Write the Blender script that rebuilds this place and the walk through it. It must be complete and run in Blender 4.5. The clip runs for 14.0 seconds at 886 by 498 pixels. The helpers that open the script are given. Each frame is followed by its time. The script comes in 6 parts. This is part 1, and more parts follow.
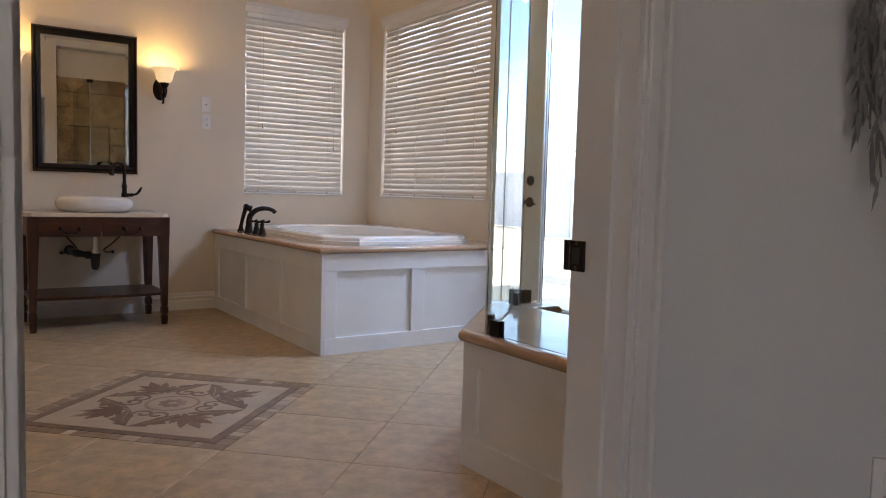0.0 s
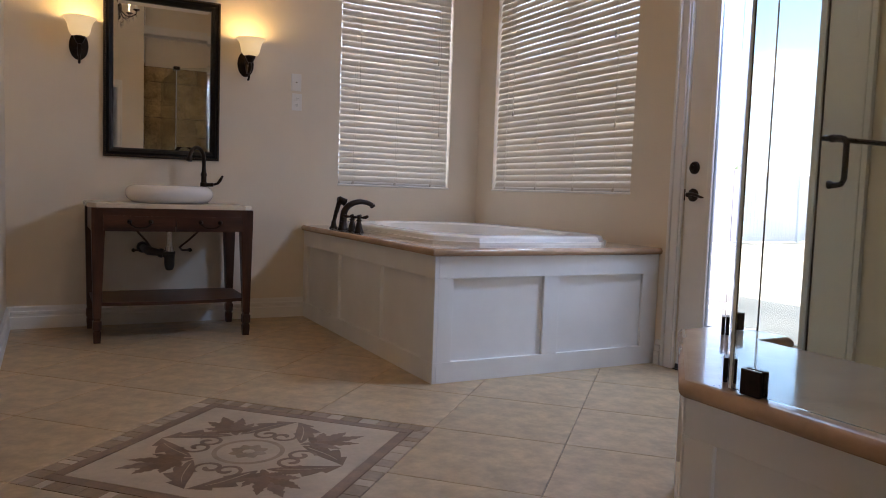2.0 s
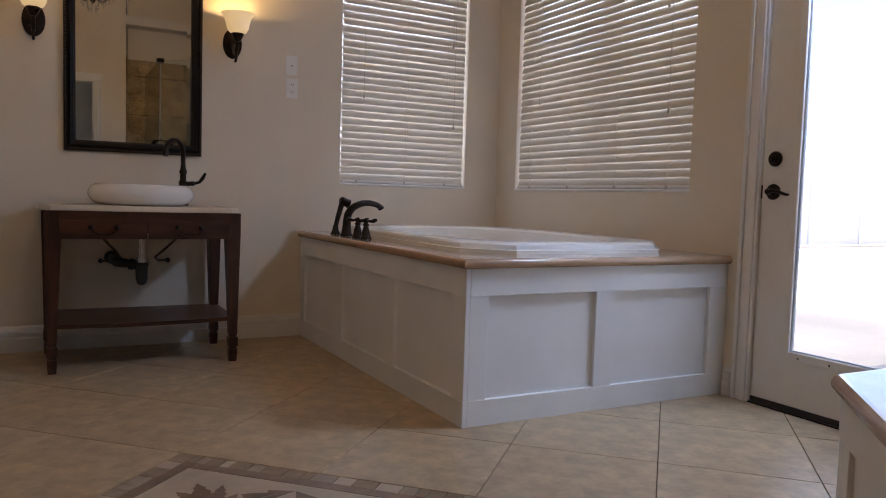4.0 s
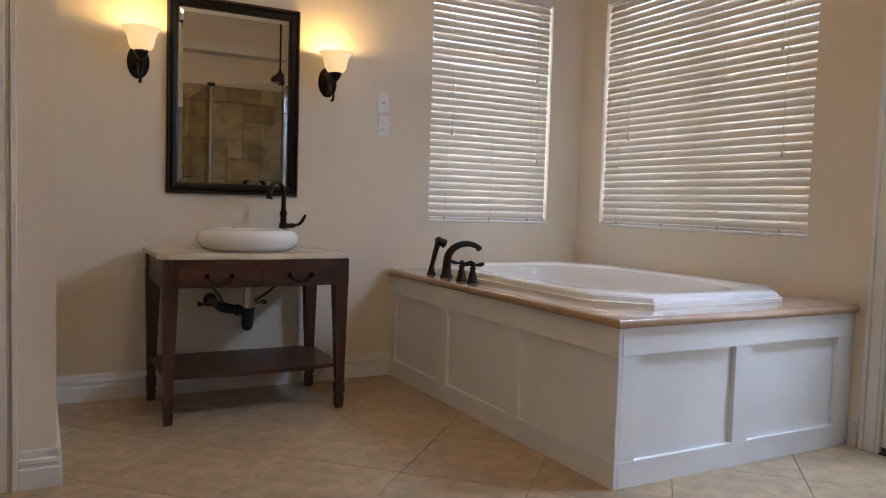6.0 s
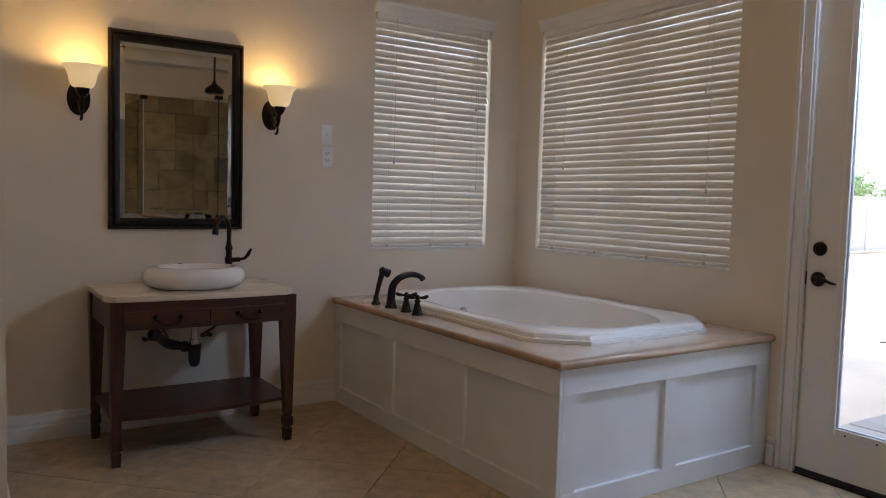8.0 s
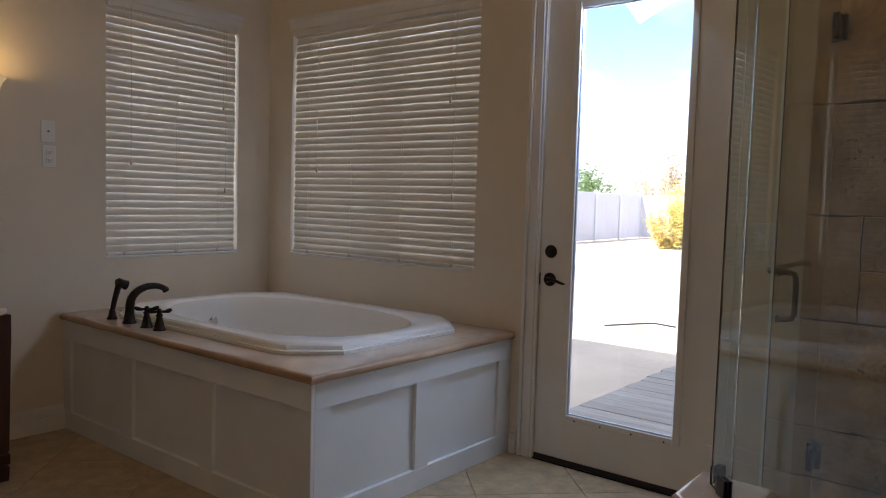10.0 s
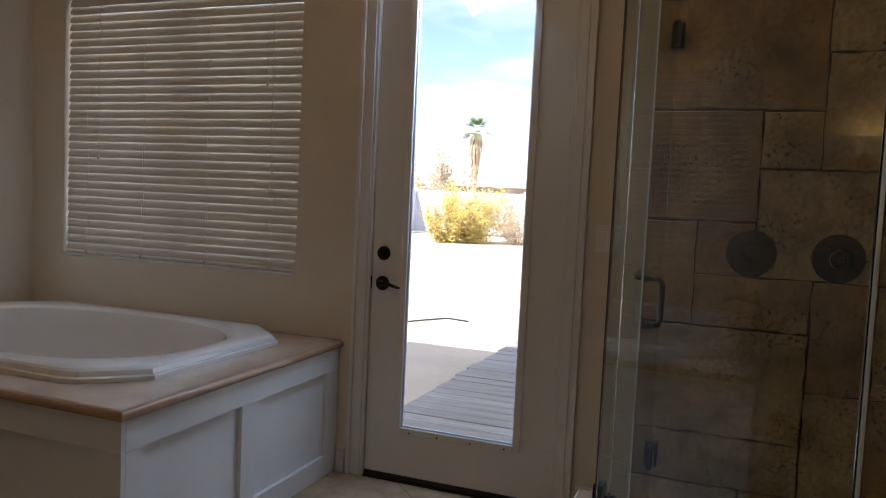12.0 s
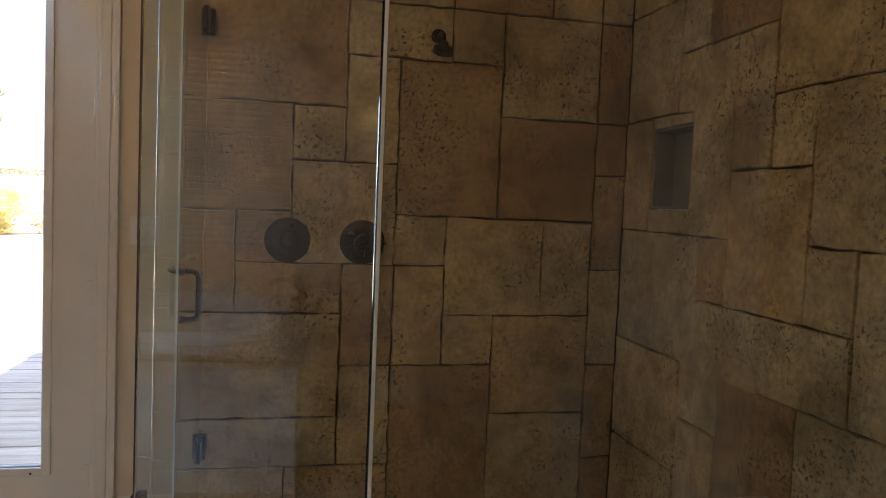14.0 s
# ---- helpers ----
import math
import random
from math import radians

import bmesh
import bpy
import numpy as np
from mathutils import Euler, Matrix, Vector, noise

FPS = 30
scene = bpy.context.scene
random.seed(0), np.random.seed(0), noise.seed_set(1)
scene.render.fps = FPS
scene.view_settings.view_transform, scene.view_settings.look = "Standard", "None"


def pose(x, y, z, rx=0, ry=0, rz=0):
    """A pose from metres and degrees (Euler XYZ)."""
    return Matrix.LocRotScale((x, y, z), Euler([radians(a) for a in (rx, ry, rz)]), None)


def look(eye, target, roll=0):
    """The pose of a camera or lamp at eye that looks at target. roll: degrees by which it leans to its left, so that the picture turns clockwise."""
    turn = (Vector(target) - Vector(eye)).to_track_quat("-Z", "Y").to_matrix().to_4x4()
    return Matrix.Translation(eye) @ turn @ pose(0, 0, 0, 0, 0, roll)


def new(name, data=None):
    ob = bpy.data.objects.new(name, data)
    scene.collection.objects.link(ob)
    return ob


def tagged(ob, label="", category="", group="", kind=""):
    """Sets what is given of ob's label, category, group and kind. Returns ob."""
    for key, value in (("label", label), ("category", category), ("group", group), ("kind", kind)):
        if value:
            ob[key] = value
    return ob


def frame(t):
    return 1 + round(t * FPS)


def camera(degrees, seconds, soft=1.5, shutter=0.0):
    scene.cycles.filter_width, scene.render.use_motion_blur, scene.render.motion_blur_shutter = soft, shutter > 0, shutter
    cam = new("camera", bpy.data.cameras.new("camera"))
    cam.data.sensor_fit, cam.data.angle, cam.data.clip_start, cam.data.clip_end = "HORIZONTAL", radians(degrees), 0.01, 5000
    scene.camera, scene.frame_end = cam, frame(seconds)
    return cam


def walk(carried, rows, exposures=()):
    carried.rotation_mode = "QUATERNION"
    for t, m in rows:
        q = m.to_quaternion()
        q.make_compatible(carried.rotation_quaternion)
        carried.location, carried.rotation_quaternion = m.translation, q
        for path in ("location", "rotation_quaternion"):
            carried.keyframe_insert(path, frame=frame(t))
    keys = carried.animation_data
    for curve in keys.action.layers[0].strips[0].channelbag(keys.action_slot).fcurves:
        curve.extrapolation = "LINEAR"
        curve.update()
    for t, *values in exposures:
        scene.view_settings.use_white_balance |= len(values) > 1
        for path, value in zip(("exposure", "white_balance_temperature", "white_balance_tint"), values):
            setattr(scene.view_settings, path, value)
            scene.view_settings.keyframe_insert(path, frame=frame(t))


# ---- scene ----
cam = camera(61.3, 14.0, soft=1.0)
PATH = [
    (0, (0.609, 0.19, 0.974), (1.73, 1.84, 0.825), 1.6),
    (0.5, (0.708, 0.434, 0.948), (1.771, 2.121, 0.797), 1.9),
    (1, (0.8, 0.663, 0.909), (1.781, 2.399, 0.758), 1.9),
    (1.5, (0.836, 0.898, 0.885), (1.75, 2.671, 0.738), 2.0),
    (2, (0.875, 1.106, 0.893), (1.809, 2.868, 0.745), 2.0),
    (2.2, (0.902, 1.203, 0.883), (1.853, 2.956, 0.734), 1.9),
    (4.3, (1.079, 1.879, 0.859), (2.02, 3.639, 0.728), 1.7),
    (4.5, (1.05, 1.946, 0.875), (1.976, 3.714, 0.746), 1.6),
    (5, (0.93, 2.002, 0.933), (1.838, 3.779, 0.809), 1.8),
    (5.5, (0.751, 2.053, 0.978), (1.676, 3.822, 0.86), 1.8),
    (6, (0.605, 2.103, 1.033), (1.555, 3.859, 0.914), 1.7),
    (6.5, (0.562, 2.101, 1.084), (1.534, 3.845, 0.965), 1.7),
    (7, (0.542, 2.082, 1.151), (1.538, 3.812, 1.029), 1.7),
    (7.5, (0.516, 2.056, 1.212), (1.534, 3.773, 1.082), 1.5),
    (8, (0.49, 2.045, 1.249), (1.595, 3.707, 1.117), 1.6),
    (8.5, (0.489, 2.015, 1.283), (1.806, 3.515, 1.15), 1.8),
    (9, (0.487, 1.989, 1.297), (1.978, 3.315, 1.167), 1.9),
    (9.2, (0.499, 1.979, 1.3), (2.02, 3.271, 1.169), 1.8),
    (11.3, (0.627, 2.349, 1.345), (2.318, 3.407, 1.196), 2.2),
    (11.5, (0.612, 2.4, 1.343), (2.354, 3.372, 1.197), 2.4),
    (12, (0.685, 2.449, 1.332), (2.549, 3.161, 1.201), 2.7),
    (12.5, (0.733, 2.449, 1.368), (2.686, 2.855, 1.229), 2.7),
    (13, (0.723, 2.443, 1.363), (2.713, 2.594, 1.234), 2.6),
    (13.5, (0.729, 2.405, 1.363), (2.719, 2.255, 1.234), 2.5),
    (14, (0.723, 2.392, 1.356), (2.673, 1.968, 1.234), 2.4),
]
EXPOSURES = [(0, 2.2, 6000, 22), (0.5, 1.8, 6000, 22), (1, 1.72, 6000, 22), (2, 1.93, 6000, 22), (4.5, 1.72, 6050, 23), (5, 2.08, 6050, 21), (6, 2.3, 6000, 18), (7.5, 2.02, 5850, 17),
             (8.5, 1.4, 5900, 17), (9, 1.3, 5950, 18), (11.5, 0.95, 6050, 18), (12.5, 0.85, 6000, 18), (13.2, 1.12, 6000, 18), (13.5, 1.34, 6000, 18), (14, 2.05, 6050, 19)]
walk(cam, [(t, look(eye, target, roll)) for t, eye, target, roll in PATH], EXPOSURES)

# ---- light ----
SUN_EL, SUN_AZ = 46.0, 284.0
world = bpy.data.worlds.new("sky")
scene.world = world
world.use_nodes = True
wn = world.node_tree
sky = wn.nodes.new("ShaderNodeTexSky")
sky.sky_type = "NISHITA"
sky.sun_disc = False
sky.sun_elevation, sky.sun_rotation = radians(SUN_EL), radians(SUN_AZ)
sky.air_density, sky.dust_density = 1.0, 0.6
back = wn.nodes["Background"]
back.inputs["Strength"].default_value = 0.14
cloud_at = wn.nodes.new("ShaderNodeTexCoord")
stretch_sky = wn.nodes.new("ShaderNodeMapping")
stretch_sky.inputs["Scale"].default_value = (1.0, 1.0, 3.2)
clouds = wn.nodes.new("ShaderNodeTexNoise")
clouds.inputs["Scale"].default_value, clouds.inputs["Detail"].default_value = 2.6, 6.0
thin = wn.nodes.new("ShaderNodeValToRGB")
thin.color_ramp.elements[0].position, thin.color_ramp.elements[1].position = 0.42, 0.58
veil = wn.nodes.new("ShaderNodeMix")
veil.data_type = "RGBA"
veil.inputs["B"].default_value = (6.4, 6.6, 7.0, 1)
wn.links.new(cloud_at.outputs["Generated"], stretch_sky.inputs["Vector"])
wn.links.new(stretch_sky.outputs[0], clouds.inputs["Vector"])
wn.links.new(clouds.outputs["Fac"], thin.inputs["Fac"])
wn.links.new(thin.outputs[0], veil.inputs["Factor"])
wn.links.new(sky.outputs[0], veil.inputs["A"])
wn.links.new(veil.outputs["Result"], back.inputs["Color"])
sun = new("sun", bpy.data.lights.new("sun", "SUN"))
sun.data.energy, sun.data.angle, sun.data.color = 5.0, radians(0.5), (1.0, 0.95, 0.87)
az, el = radians(SUN_AZ), radians(SUN_EL)
sun.matrix_world = look((0, 0, 20), (-math.sin(az) * math.cos(el), -math.cos(az) * math.cos(el), 20 - math.sin(el)))


def area(name, eye, target, w, h, power, color):
    lamp = new(name, bpy.data.lights.new(name, "AREA"))
    lamp.data.shape, lamp.data.size, lamp.data.size_y = "RECTANGLE", w, h
    lamp.data.energy, lamp.data.color = power, color
    lamp.matrix_world = look(eye, target)
    return lamp


# daylight standing in the two blinded windows and in the head of the garden door
area("window_daylight", (3.145, 6.42, 1.67), (3.145, 5.0, 1.55), 0.86, 1.40, 3.2, (0.76, 0.88, 1.0))
area("window_daylight", (4.08, 5.185, 1.67), (3.0, 5.185, 1.55), 1.46, 1.40, 4.4, (0.76, 0.88, 1.0))
area("door_daylight", (3.97, 3.537, 2.30), (2.75, 4.80, 0.9), 0.56, 0.16, 9.0, (0.52, 0.73, 1.0))

# ---- materials ----
def material(name, color, rough=0.5, metal=0.0, vary=0.12, scale=6.0, fine=80.0, bump=0.08, spec=0.5, per_object=0.0, tint=None, coat=0.0, stretch=None):
    """A surface with large stains, fine grain and relief."""
    m = bpy.data.materials.new(name)
    m.use_nodes = True
    t = m.node_tree
    b = t.nodes["Principled BSDF"]
    co = t.nodes.new("ShaderNodeTexCoord")
    src = co.outputs["Object"]
    if stretch:
        mp = t.nodes.new("ShaderNodeMapping")
        mp.inputs["Scale"].default_value = stretch
        t.links.new(src, mp.inputs["Vector"])
        src = mp.outputs[0]
    n1, n2 = t.nodes.new("ShaderNodeTexNoise"), t.nodes.new("ShaderNodeTexNoise")
    n1.inputs["Scale"].default_value, n1.inputs["Detail"].default_value = scale, 5.0
    n2.inputs["Scale"].default_value, n2.inputs["Detail"].default_value = fine, 3.0
    for n in (n1, n2):
        t.links.new(src, n.inputs["Vector"])
    ramp = t.nodes.new("ShaderNodeValToRGB")
    dark = tint or tuple(c * (1 - 2 * vary) for c in color)
    light = tuple(min(1.0, c * (1 + vary)) for c in color)
    ramp.color_ramp.elements[0].color, ramp.color_ramp.elements[0].position = (*dark, 1), 0.25
    ramp.color_ramp.elements[1].color, ramp.color_ramp.elements[1].position = (*light, 1), 0.7
    t.links.new(n1.outputs["Fac"], ramp.inputs["Fac"])
    mix = t.nodes.new("ShaderNodeMix")
    mix.data_type, mix.blend_type = "RGBA", "OVERLAY"
    mix.inputs["Factor"].default_value = min(0.8, vary * 1.5)
    t.links.new(ramp.outputs[0], mix.inputs["A"])
    t.links.new(n2.outputs["Color"], mix.inputs["B"])
    gray = t.nodes.new("ShaderNodeRGBToBW")
    t.links.new(n2.outputs["Color"], gray.inputs[0])
    t.links.new(gray.outputs[0], mix.inputs["B"])
    out = mix.outputs["Result"]
    if per_object:
        info = t.nodes.new("ShaderNodeObjectInfo")
        mr = t.nodes.new("ShaderNodeMapRange")
        mr.inputs["To Min"].default_value, mr.inputs["To Max"].default_value = 1 - per_object, 1 + per_object
        t.links.new(info.outputs["Random"], mr.inputs["Value"])
        hs = t.nodes.new("ShaderNodeHueSaturation")
        t.links.new(mr.outputs[0], hs.inputs["Value"])
        mr2 = t.nodes.new("ShaderNodeMapRange")
        mr2.inputs["To Min"].default_value, mr2.inputs["To Max"].default_value = 1 + per_object * 0.8, 1 - per_object * 0.8
        t.links.new(info.outputs["Random"], mr2.inputs["Value"])
        t.links.new(mr2.outputs[0], hs.inputs["Saturation"])
        t.links.new(out, hs.inputs["Color"])
        out = hs.outputs[0]
    t.links.new(out, b.inputs["Base Color"])
    rr = t.nodes.new("ShaderNodeMapRange")
    rr.inputs["To Min"].default_value, rr.inputs["To Max"].default_value = max(0.02, rough - 0.08), min(1, rough + 0.08)
    t.links.new(n1.outputs["Fac"], rr.inputs["Value"])
    t.links.new(rr.outputs[0], b.inputs["Roughness"])
    b.inputs["Metallic"].default_value = metal
    b.inputs["Specular IOR Level"].default_value = spec
    b.inputs["Coat Weight"].default_value = coat
    if bump:
        bp = t.nodes.new("ShaderNodeBump")
        bp.inputs["Strength"].default_value, bp.inputs["Distance"].default_value = bump, 0.004
        t.links.new(n2.outputs["Fac"], bp.inputs["Height"])
        t.links.new(bp.outputs[0], b.inputs["Normal"])
    return m


def glass_material(name, tint, rough=0.0):
    m = bpy.data.materials.new(name)
    m.use_nodes = True
    b = m.node_tree.nodes["Principled BSDF"]
    b.inputs["Base Color"].default_value = (*tint, 1)
    b.inputs["Transmission Weight"].default_value = 1.0
    b.inputs["Roughness"].default_value = rough
    b.inputs["IOR"].default_value = 1.48
    return m


def glow_material(name, color, strength, base=(0.9, 0.8, 0.6)):
    m = bpy.data.materials.new(name)
    m.use_nodes = True
    t = m.node_tree
    b = t.nodes["Principled BSDF"]
    b.inputs["Base Color"].default_value = (*base, 1)
    b.inputs["Roughness"].default_value = 0.35
    n = t.nodes.new("ShaderNodeTexNoise")
    n.inputs["Scale"].default_value = 18
    ramp = t.nodes.new("ShaderNodeValToRGB")
    ramp.color_ramp.elements[0].color = (*[c * 0.75 for c in color], 1)
    ramp.color_ramp.elements[1].color = (*color, 1)
    t.links.new(n.outputs["Fac"], ramp.inputs["Fac"])
    t.links.new(ramp.outputs[0], b.inputs["Emission Color"])
    b.inputs["Emission Strength"].default_value = strength
    return m


def slat_material(name):
    m = bpy.data.materials.new(name)
    m.use_nodes = True
    t = m.node_tree
    b = t.nodes["Principled BSDF"]
    b.inputs["Base Color"].default_value = (0.74, 0.68, 0.58, 1)
    b.inputs["Roughness"].default_value = 0.4
    tr = t.nodes.new("ShaderNodeBsdfTranslucent")
    tr.inputs["Color"].default_value = (0.74, 0.68, 0.60, 1)
    mx = t.nodes.new("ShaderNodeMixShader")
    mx.inputs[0].default_value = 0.10
    t.links.new(b.outputs[0], mx.inputs[1])
    t.links.new(tr.outputs[0], mx.inputs[2])
    t.links.new(mx.outputs[0], t.nodes["Material Output"].inputs["Surface"])
    return m


def stone_material(name):
    """Tan to olive travertine with clustered pits, cloudy stains and a tone of its own for each block."""
    m = bpy.data.materials.new(name)
    m.use_nodes = True
    t = m.node_tree
    b = t.nodes["Principled BSDF"]
    co, info = t.nodes.new("ShaderNodeTexCoord"), t.nodes.new("ShaderNodeObjectInfo")
    def noise_node(scale, detail=5.0, dist=0.0):
        n = t.nodes.new("ShaderNodeTexNoise")
        n.inputs["Scale"].default_value, n.inputs["Detail"].default_value, n.inputs["Distortion"].default_value = scale, detail, dist
        t.links.new(co.outputs["Object"], n.inputs["Vector"])
        return n
    def ramp(src, *stops):
        r = t.nodes.new("ShaderNodeValToRGB")
        while len(r.color_ramp.elements) < len(stops):
            r.color_ramp.elements.new(0.5)
        for e, (p, c) in zip(r.color_ramp.elements, stops):
            e.position, e.color = p, (*c, 1)
        t.links.new(src, r.inputs["Fac"])
        return r
    def mix(kind, fac, a, c):
        x = t.nodes.new("ShaderNodeMix")
        x.data_type, x.blend_type = "RGBA", kind
        if isinstance(fac, float):
            x.inputs["Factor"].default_value = fac
        else:
            t.links.new(fac, x.inputs["Factor"])
        t.links.new(a, x.inputs["A"])
        t.links.new(c, x.inputs["B"])
        return x.outputs["Result"]
    tone = ramp(info.outputs["Random"], (0.0, (0.34, 0.20, 0.085)), (0.25, (0.50, 0.35, 0.165)), (0.55, (0.46, 0.345, 0.18)), (0.8, (0.56, 0.41, 0.205)), (1.0, (0.37, 0.215, 0.09)))
    stain = ramp(noise_node(3.2, 6.0, 0.6).outputs["Fac"], (0.3, (0.55, 0.50, 0.42)), (0.5, (0.95, 0.93, 0.9)), (0.72, (1.2, 1.18, 1.1)))
    col = mix("MULTIPLY", 1.0, tone.outputs[0], stain.outputs[0])
    grain = ramp(noise_node(55, 4.0).outputs["Fac"], (0.3, (0.72, 0.7, 0.66)), (0.65, (1.1, 1.1, 1.1)))
    col = mix("MULTIPLY", 1.0, col, grain.outputs[0])
    patch = ramp(noise_node(13, 5.0, 0.4).outputs["Fac"], (0.3, (0.66, 0.62, 0.54)), (0.5, (1.0, 1.0, 1.0)), (0.7, (1.18, 1.16, 1.1)))
    col = mix("MULTIPLY", 0.75, col, patch.outputs[0])
    cluster = ramp(noise_node(4.0, 3.0).outputs["Fac"], (0.43, (0, 0, 0)), (0.60, (1, 1, 1)))
    pits = ramp(noise_node(72, 2.0, 0.8).outputs["Fac"], (0.575, (0, 0, 0)), (0.63, (1, 1, 1)))
    hole = mix("MULTIPLY", 1.0, cluster.outputs[0], pits.outputs[0])
    bw_ = t.nodes.new("ShaderNodeRGBToBW")
    t.links.new(hole, bw_.inputs[0])
    dark = t.nodes.new("ShaderNodeRGB")
    dark.outputs[0].default_value = (0.07, 0.045, 0.025, 1)
    col = mix("MIX", bw_.outputs[0], col, dark.outputs[0])
    t.links.new(col, b.inputs["Base Color"])
    b.inputs["Roughness"].default_value = 0.62
    inv = t.nodes.new("ShaderNodeMath")
    inv.operation = "MULTIPLY_ADD"
    inv.inputs[1].default_value, inv.inputs[2].default_value = -1.0, 1.0
    t.links.new(bw_.outputs[0], inv.inputs[0])
    bp = t.nodes.new("ShaderNodeBump")
    bp.inputs["Strength"].default_value, bp.inputs["Distance"].default_value = 0.6, 0.004
    t.links.new(inv.outputs[0], bp.inputs["Height"])
    bp2 = t.nodes.new("ShaderNodeBump")
    bp2.inputs["Strength"].default_value, bp2.inputs["Distance"].default_value = 0.5, 0.005
    t.links.new(noise_node(30, 5.0).outputs["Fac"], bp2.inputs["Height"])
    t.links.new(bp.outputs[0], bp2.inputs["Normal"])
    t.links.new(bp2.outputs[0], b.inputs["Normal"])
    return m


M_WALL = material("cream_wall_paint", (0.77, 0.68, 0.545), 0.75, vary=0.03, scale=2.0, fine=140, bump=0.06)
M_TRIM = material("white_trim_paint", (0.80, 0.77, 0.72), 0.4, vary=0.03, scale=3.0, fine=60, bump=0.03)
M_PANEL = material("white_panel_paint", (0.81, 0.805, 0.79), 0.42, vary=0.03, scale=4.0, fine=60, bump=0.03)
M_TILE = material("travertine_floor_tile", (0.50, 0.368, 0.220), 0.38, vary=0.17, scale=11.0, fine=48, bump=0.06, per_object=0.04)
M_GROUT = material("tan_grout", (0.19, 0.13, 0.082), 0.85, vary=0.15, scale=12, fine=160, bump=0.3)
M_CREAM = material("cream_marble_inlay", (0.50, 0.39, 0.275), 0.42, vary=0.1, scale=7, fine=60, bump=0.03)
M_BROWN = material("brown_stone_inlay", (0.20, 0.118, 0.066), 0.45, vary=0.2, scale=14, fine=90, bump=0.06, per_object=0.15)
M_MOSAIC = material("tan_mosaic", (0.34, 0.245, 0.16), 0.5, vary=0.15, scale=14, fine=90, bump=0.1, per_object=0.2)
M_CAP = material("tan_marble_cap", (0.60, 0.44, 0.32), 0.14, vary=0.07, scale=9, fine=60, bump=0.02, coat=0.5)
M_BULL = material("tan_bullnose_edge", (0.47, 0.30, 0.18), 0.18, vary=0.08, scale=10, fine=60, bump=0.02)
M_STONE = stone_material("rustic_travertine_block")
# niche stone darkened in colour to carry the shade inside the recess
M_NICHE_SHADED = material("shaded_olive_niche_stone", (0.19, 0.15, 0.095), 0.6, vary=0.2, scale=9, fine=60, bump=0.2)
M_JOINT = material("brown_stone_joint", (0.075, 0.048, 0.026), 0.9, vary=0.2, scale=10, fine=120, bump=0.4)
M_ACRYL = material("white_acrylic_tub", (0.82, 0.78, 0.72), 0.13, vary=0.015, scale=2, fine=30, bump=0.0)
M_CERAM = material("white_glazed_ceramic", (0.84, 0.81, 0.77), 0.08, vary=0.01, scale=2, fine=30, bump=0.0, coat=0.3)
M_BRONZE = material("oil_rubbed_bronze", (0.026, 0.017, 0.012), 0.30, metal=0.75, vary=0.2, scale=30, fine=120, bump=0.03)
M_WOOD = material("dark_walnut_stain", (0.062, 0.022, 0.010), 0.34, vary=0.34, scale=3.5, fine=26, bump=0.06, stretch=(6, 6, 0.8))
M_WOODH = material("dark_walnut_rail", (0.062, 0.022, 0.010), 0.34, vary=0.34, scale=3.5, fine=26, bump=0.06, stretch=(0.8, 6, 6))
M_VTOP = material("cream_marble_top", (0.76, 0.65, 0.50), 0.22, vary=0.06, scale=8, fine=60, bump=0.02)
M_BLACK = material("black_beaded_frame", (0.009, 0.007, 0.006), 0.42, vary=0.2, scale=20, fine=90, bump=0.06, spec=0.22)
M_BEAD = material("worn_gilt_bead", (0.10, 0.06, 0.03), 0.4, metal=0.4, vary=0.3, scale=40, fine=120, bump=0.05)
M_PVC = material("black_plastic_pipe", (0.02, 0.02, 0.02), 0.4, vary=0.1, bump=0.02)
M_CHROME = material("brushed_chrome", (0.62, 0.6, 0.57), 0.2, metal=1.0, vary=0.05, bump=0.0)
M_PLATE = material("white_plastic_plate", (0.82, 0.79, 0.74), 0.35, vary=0.02, bump=0.0)
M_SLOT = material("dark_slot", (0.03, 0.028, 0.025), 0.6, vary=0.1, bump=0.0)
M_RUBBER = material("dark_door_sweep", (0.03, 0.022, 0.02), 0.6, vary=0.1, bump=0.05)
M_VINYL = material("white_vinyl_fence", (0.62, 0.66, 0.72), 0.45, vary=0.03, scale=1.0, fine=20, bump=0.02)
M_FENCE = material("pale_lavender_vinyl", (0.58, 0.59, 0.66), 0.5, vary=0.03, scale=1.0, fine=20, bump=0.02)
M_SAND = material("pale_desert_sand", (0.60, 0.51, 0.39), 0.95, vary=0.15, scale=0.6, fine=18, bump=0.5)
M_DECK = material("weathered_grey_boards", (0.33, 0.31, 0.28), 0.8, vary=0.18, scale=3, fine=40, bump=0.2, per_object=0.12, stretch=(8, 0.8, 4))
M_STUCCO = material("tan_stucco", (0.52, 0.44, 0.34), 0.9, vary=0.1, scale=2, fine=60, bump=0.3)
M_ROOF = material("brown_shingles", (0.12, 0.085, 0.065), 0.9, vary=0.2, scale=4, fine=40, bump=0.3)
M_LEAFY = material("yellow_autumn_leaf", (0.66, 0.52, 0.14), 0.7, vary=0.25, scale=3, fine=20, bump=0.0)
M_LEAFT = material("dry_tan_leaf", (0.54, 0.42, 0.27), 0.8, vary=0.25, scale=3, fine=20, bump=0.0)
M_LEAFG = material("palm_green_leaf", (0.12, 0.20, 0.055), 0.6, vary=0.25, scale=3, fine=20, bump=0.0)
M_BEDWALL = material("pale_grey_wall_paint", (0.66, 0.66, 0.63), 0.8, vary=0.03, scale=2.0, fine=140, bump=0.06)
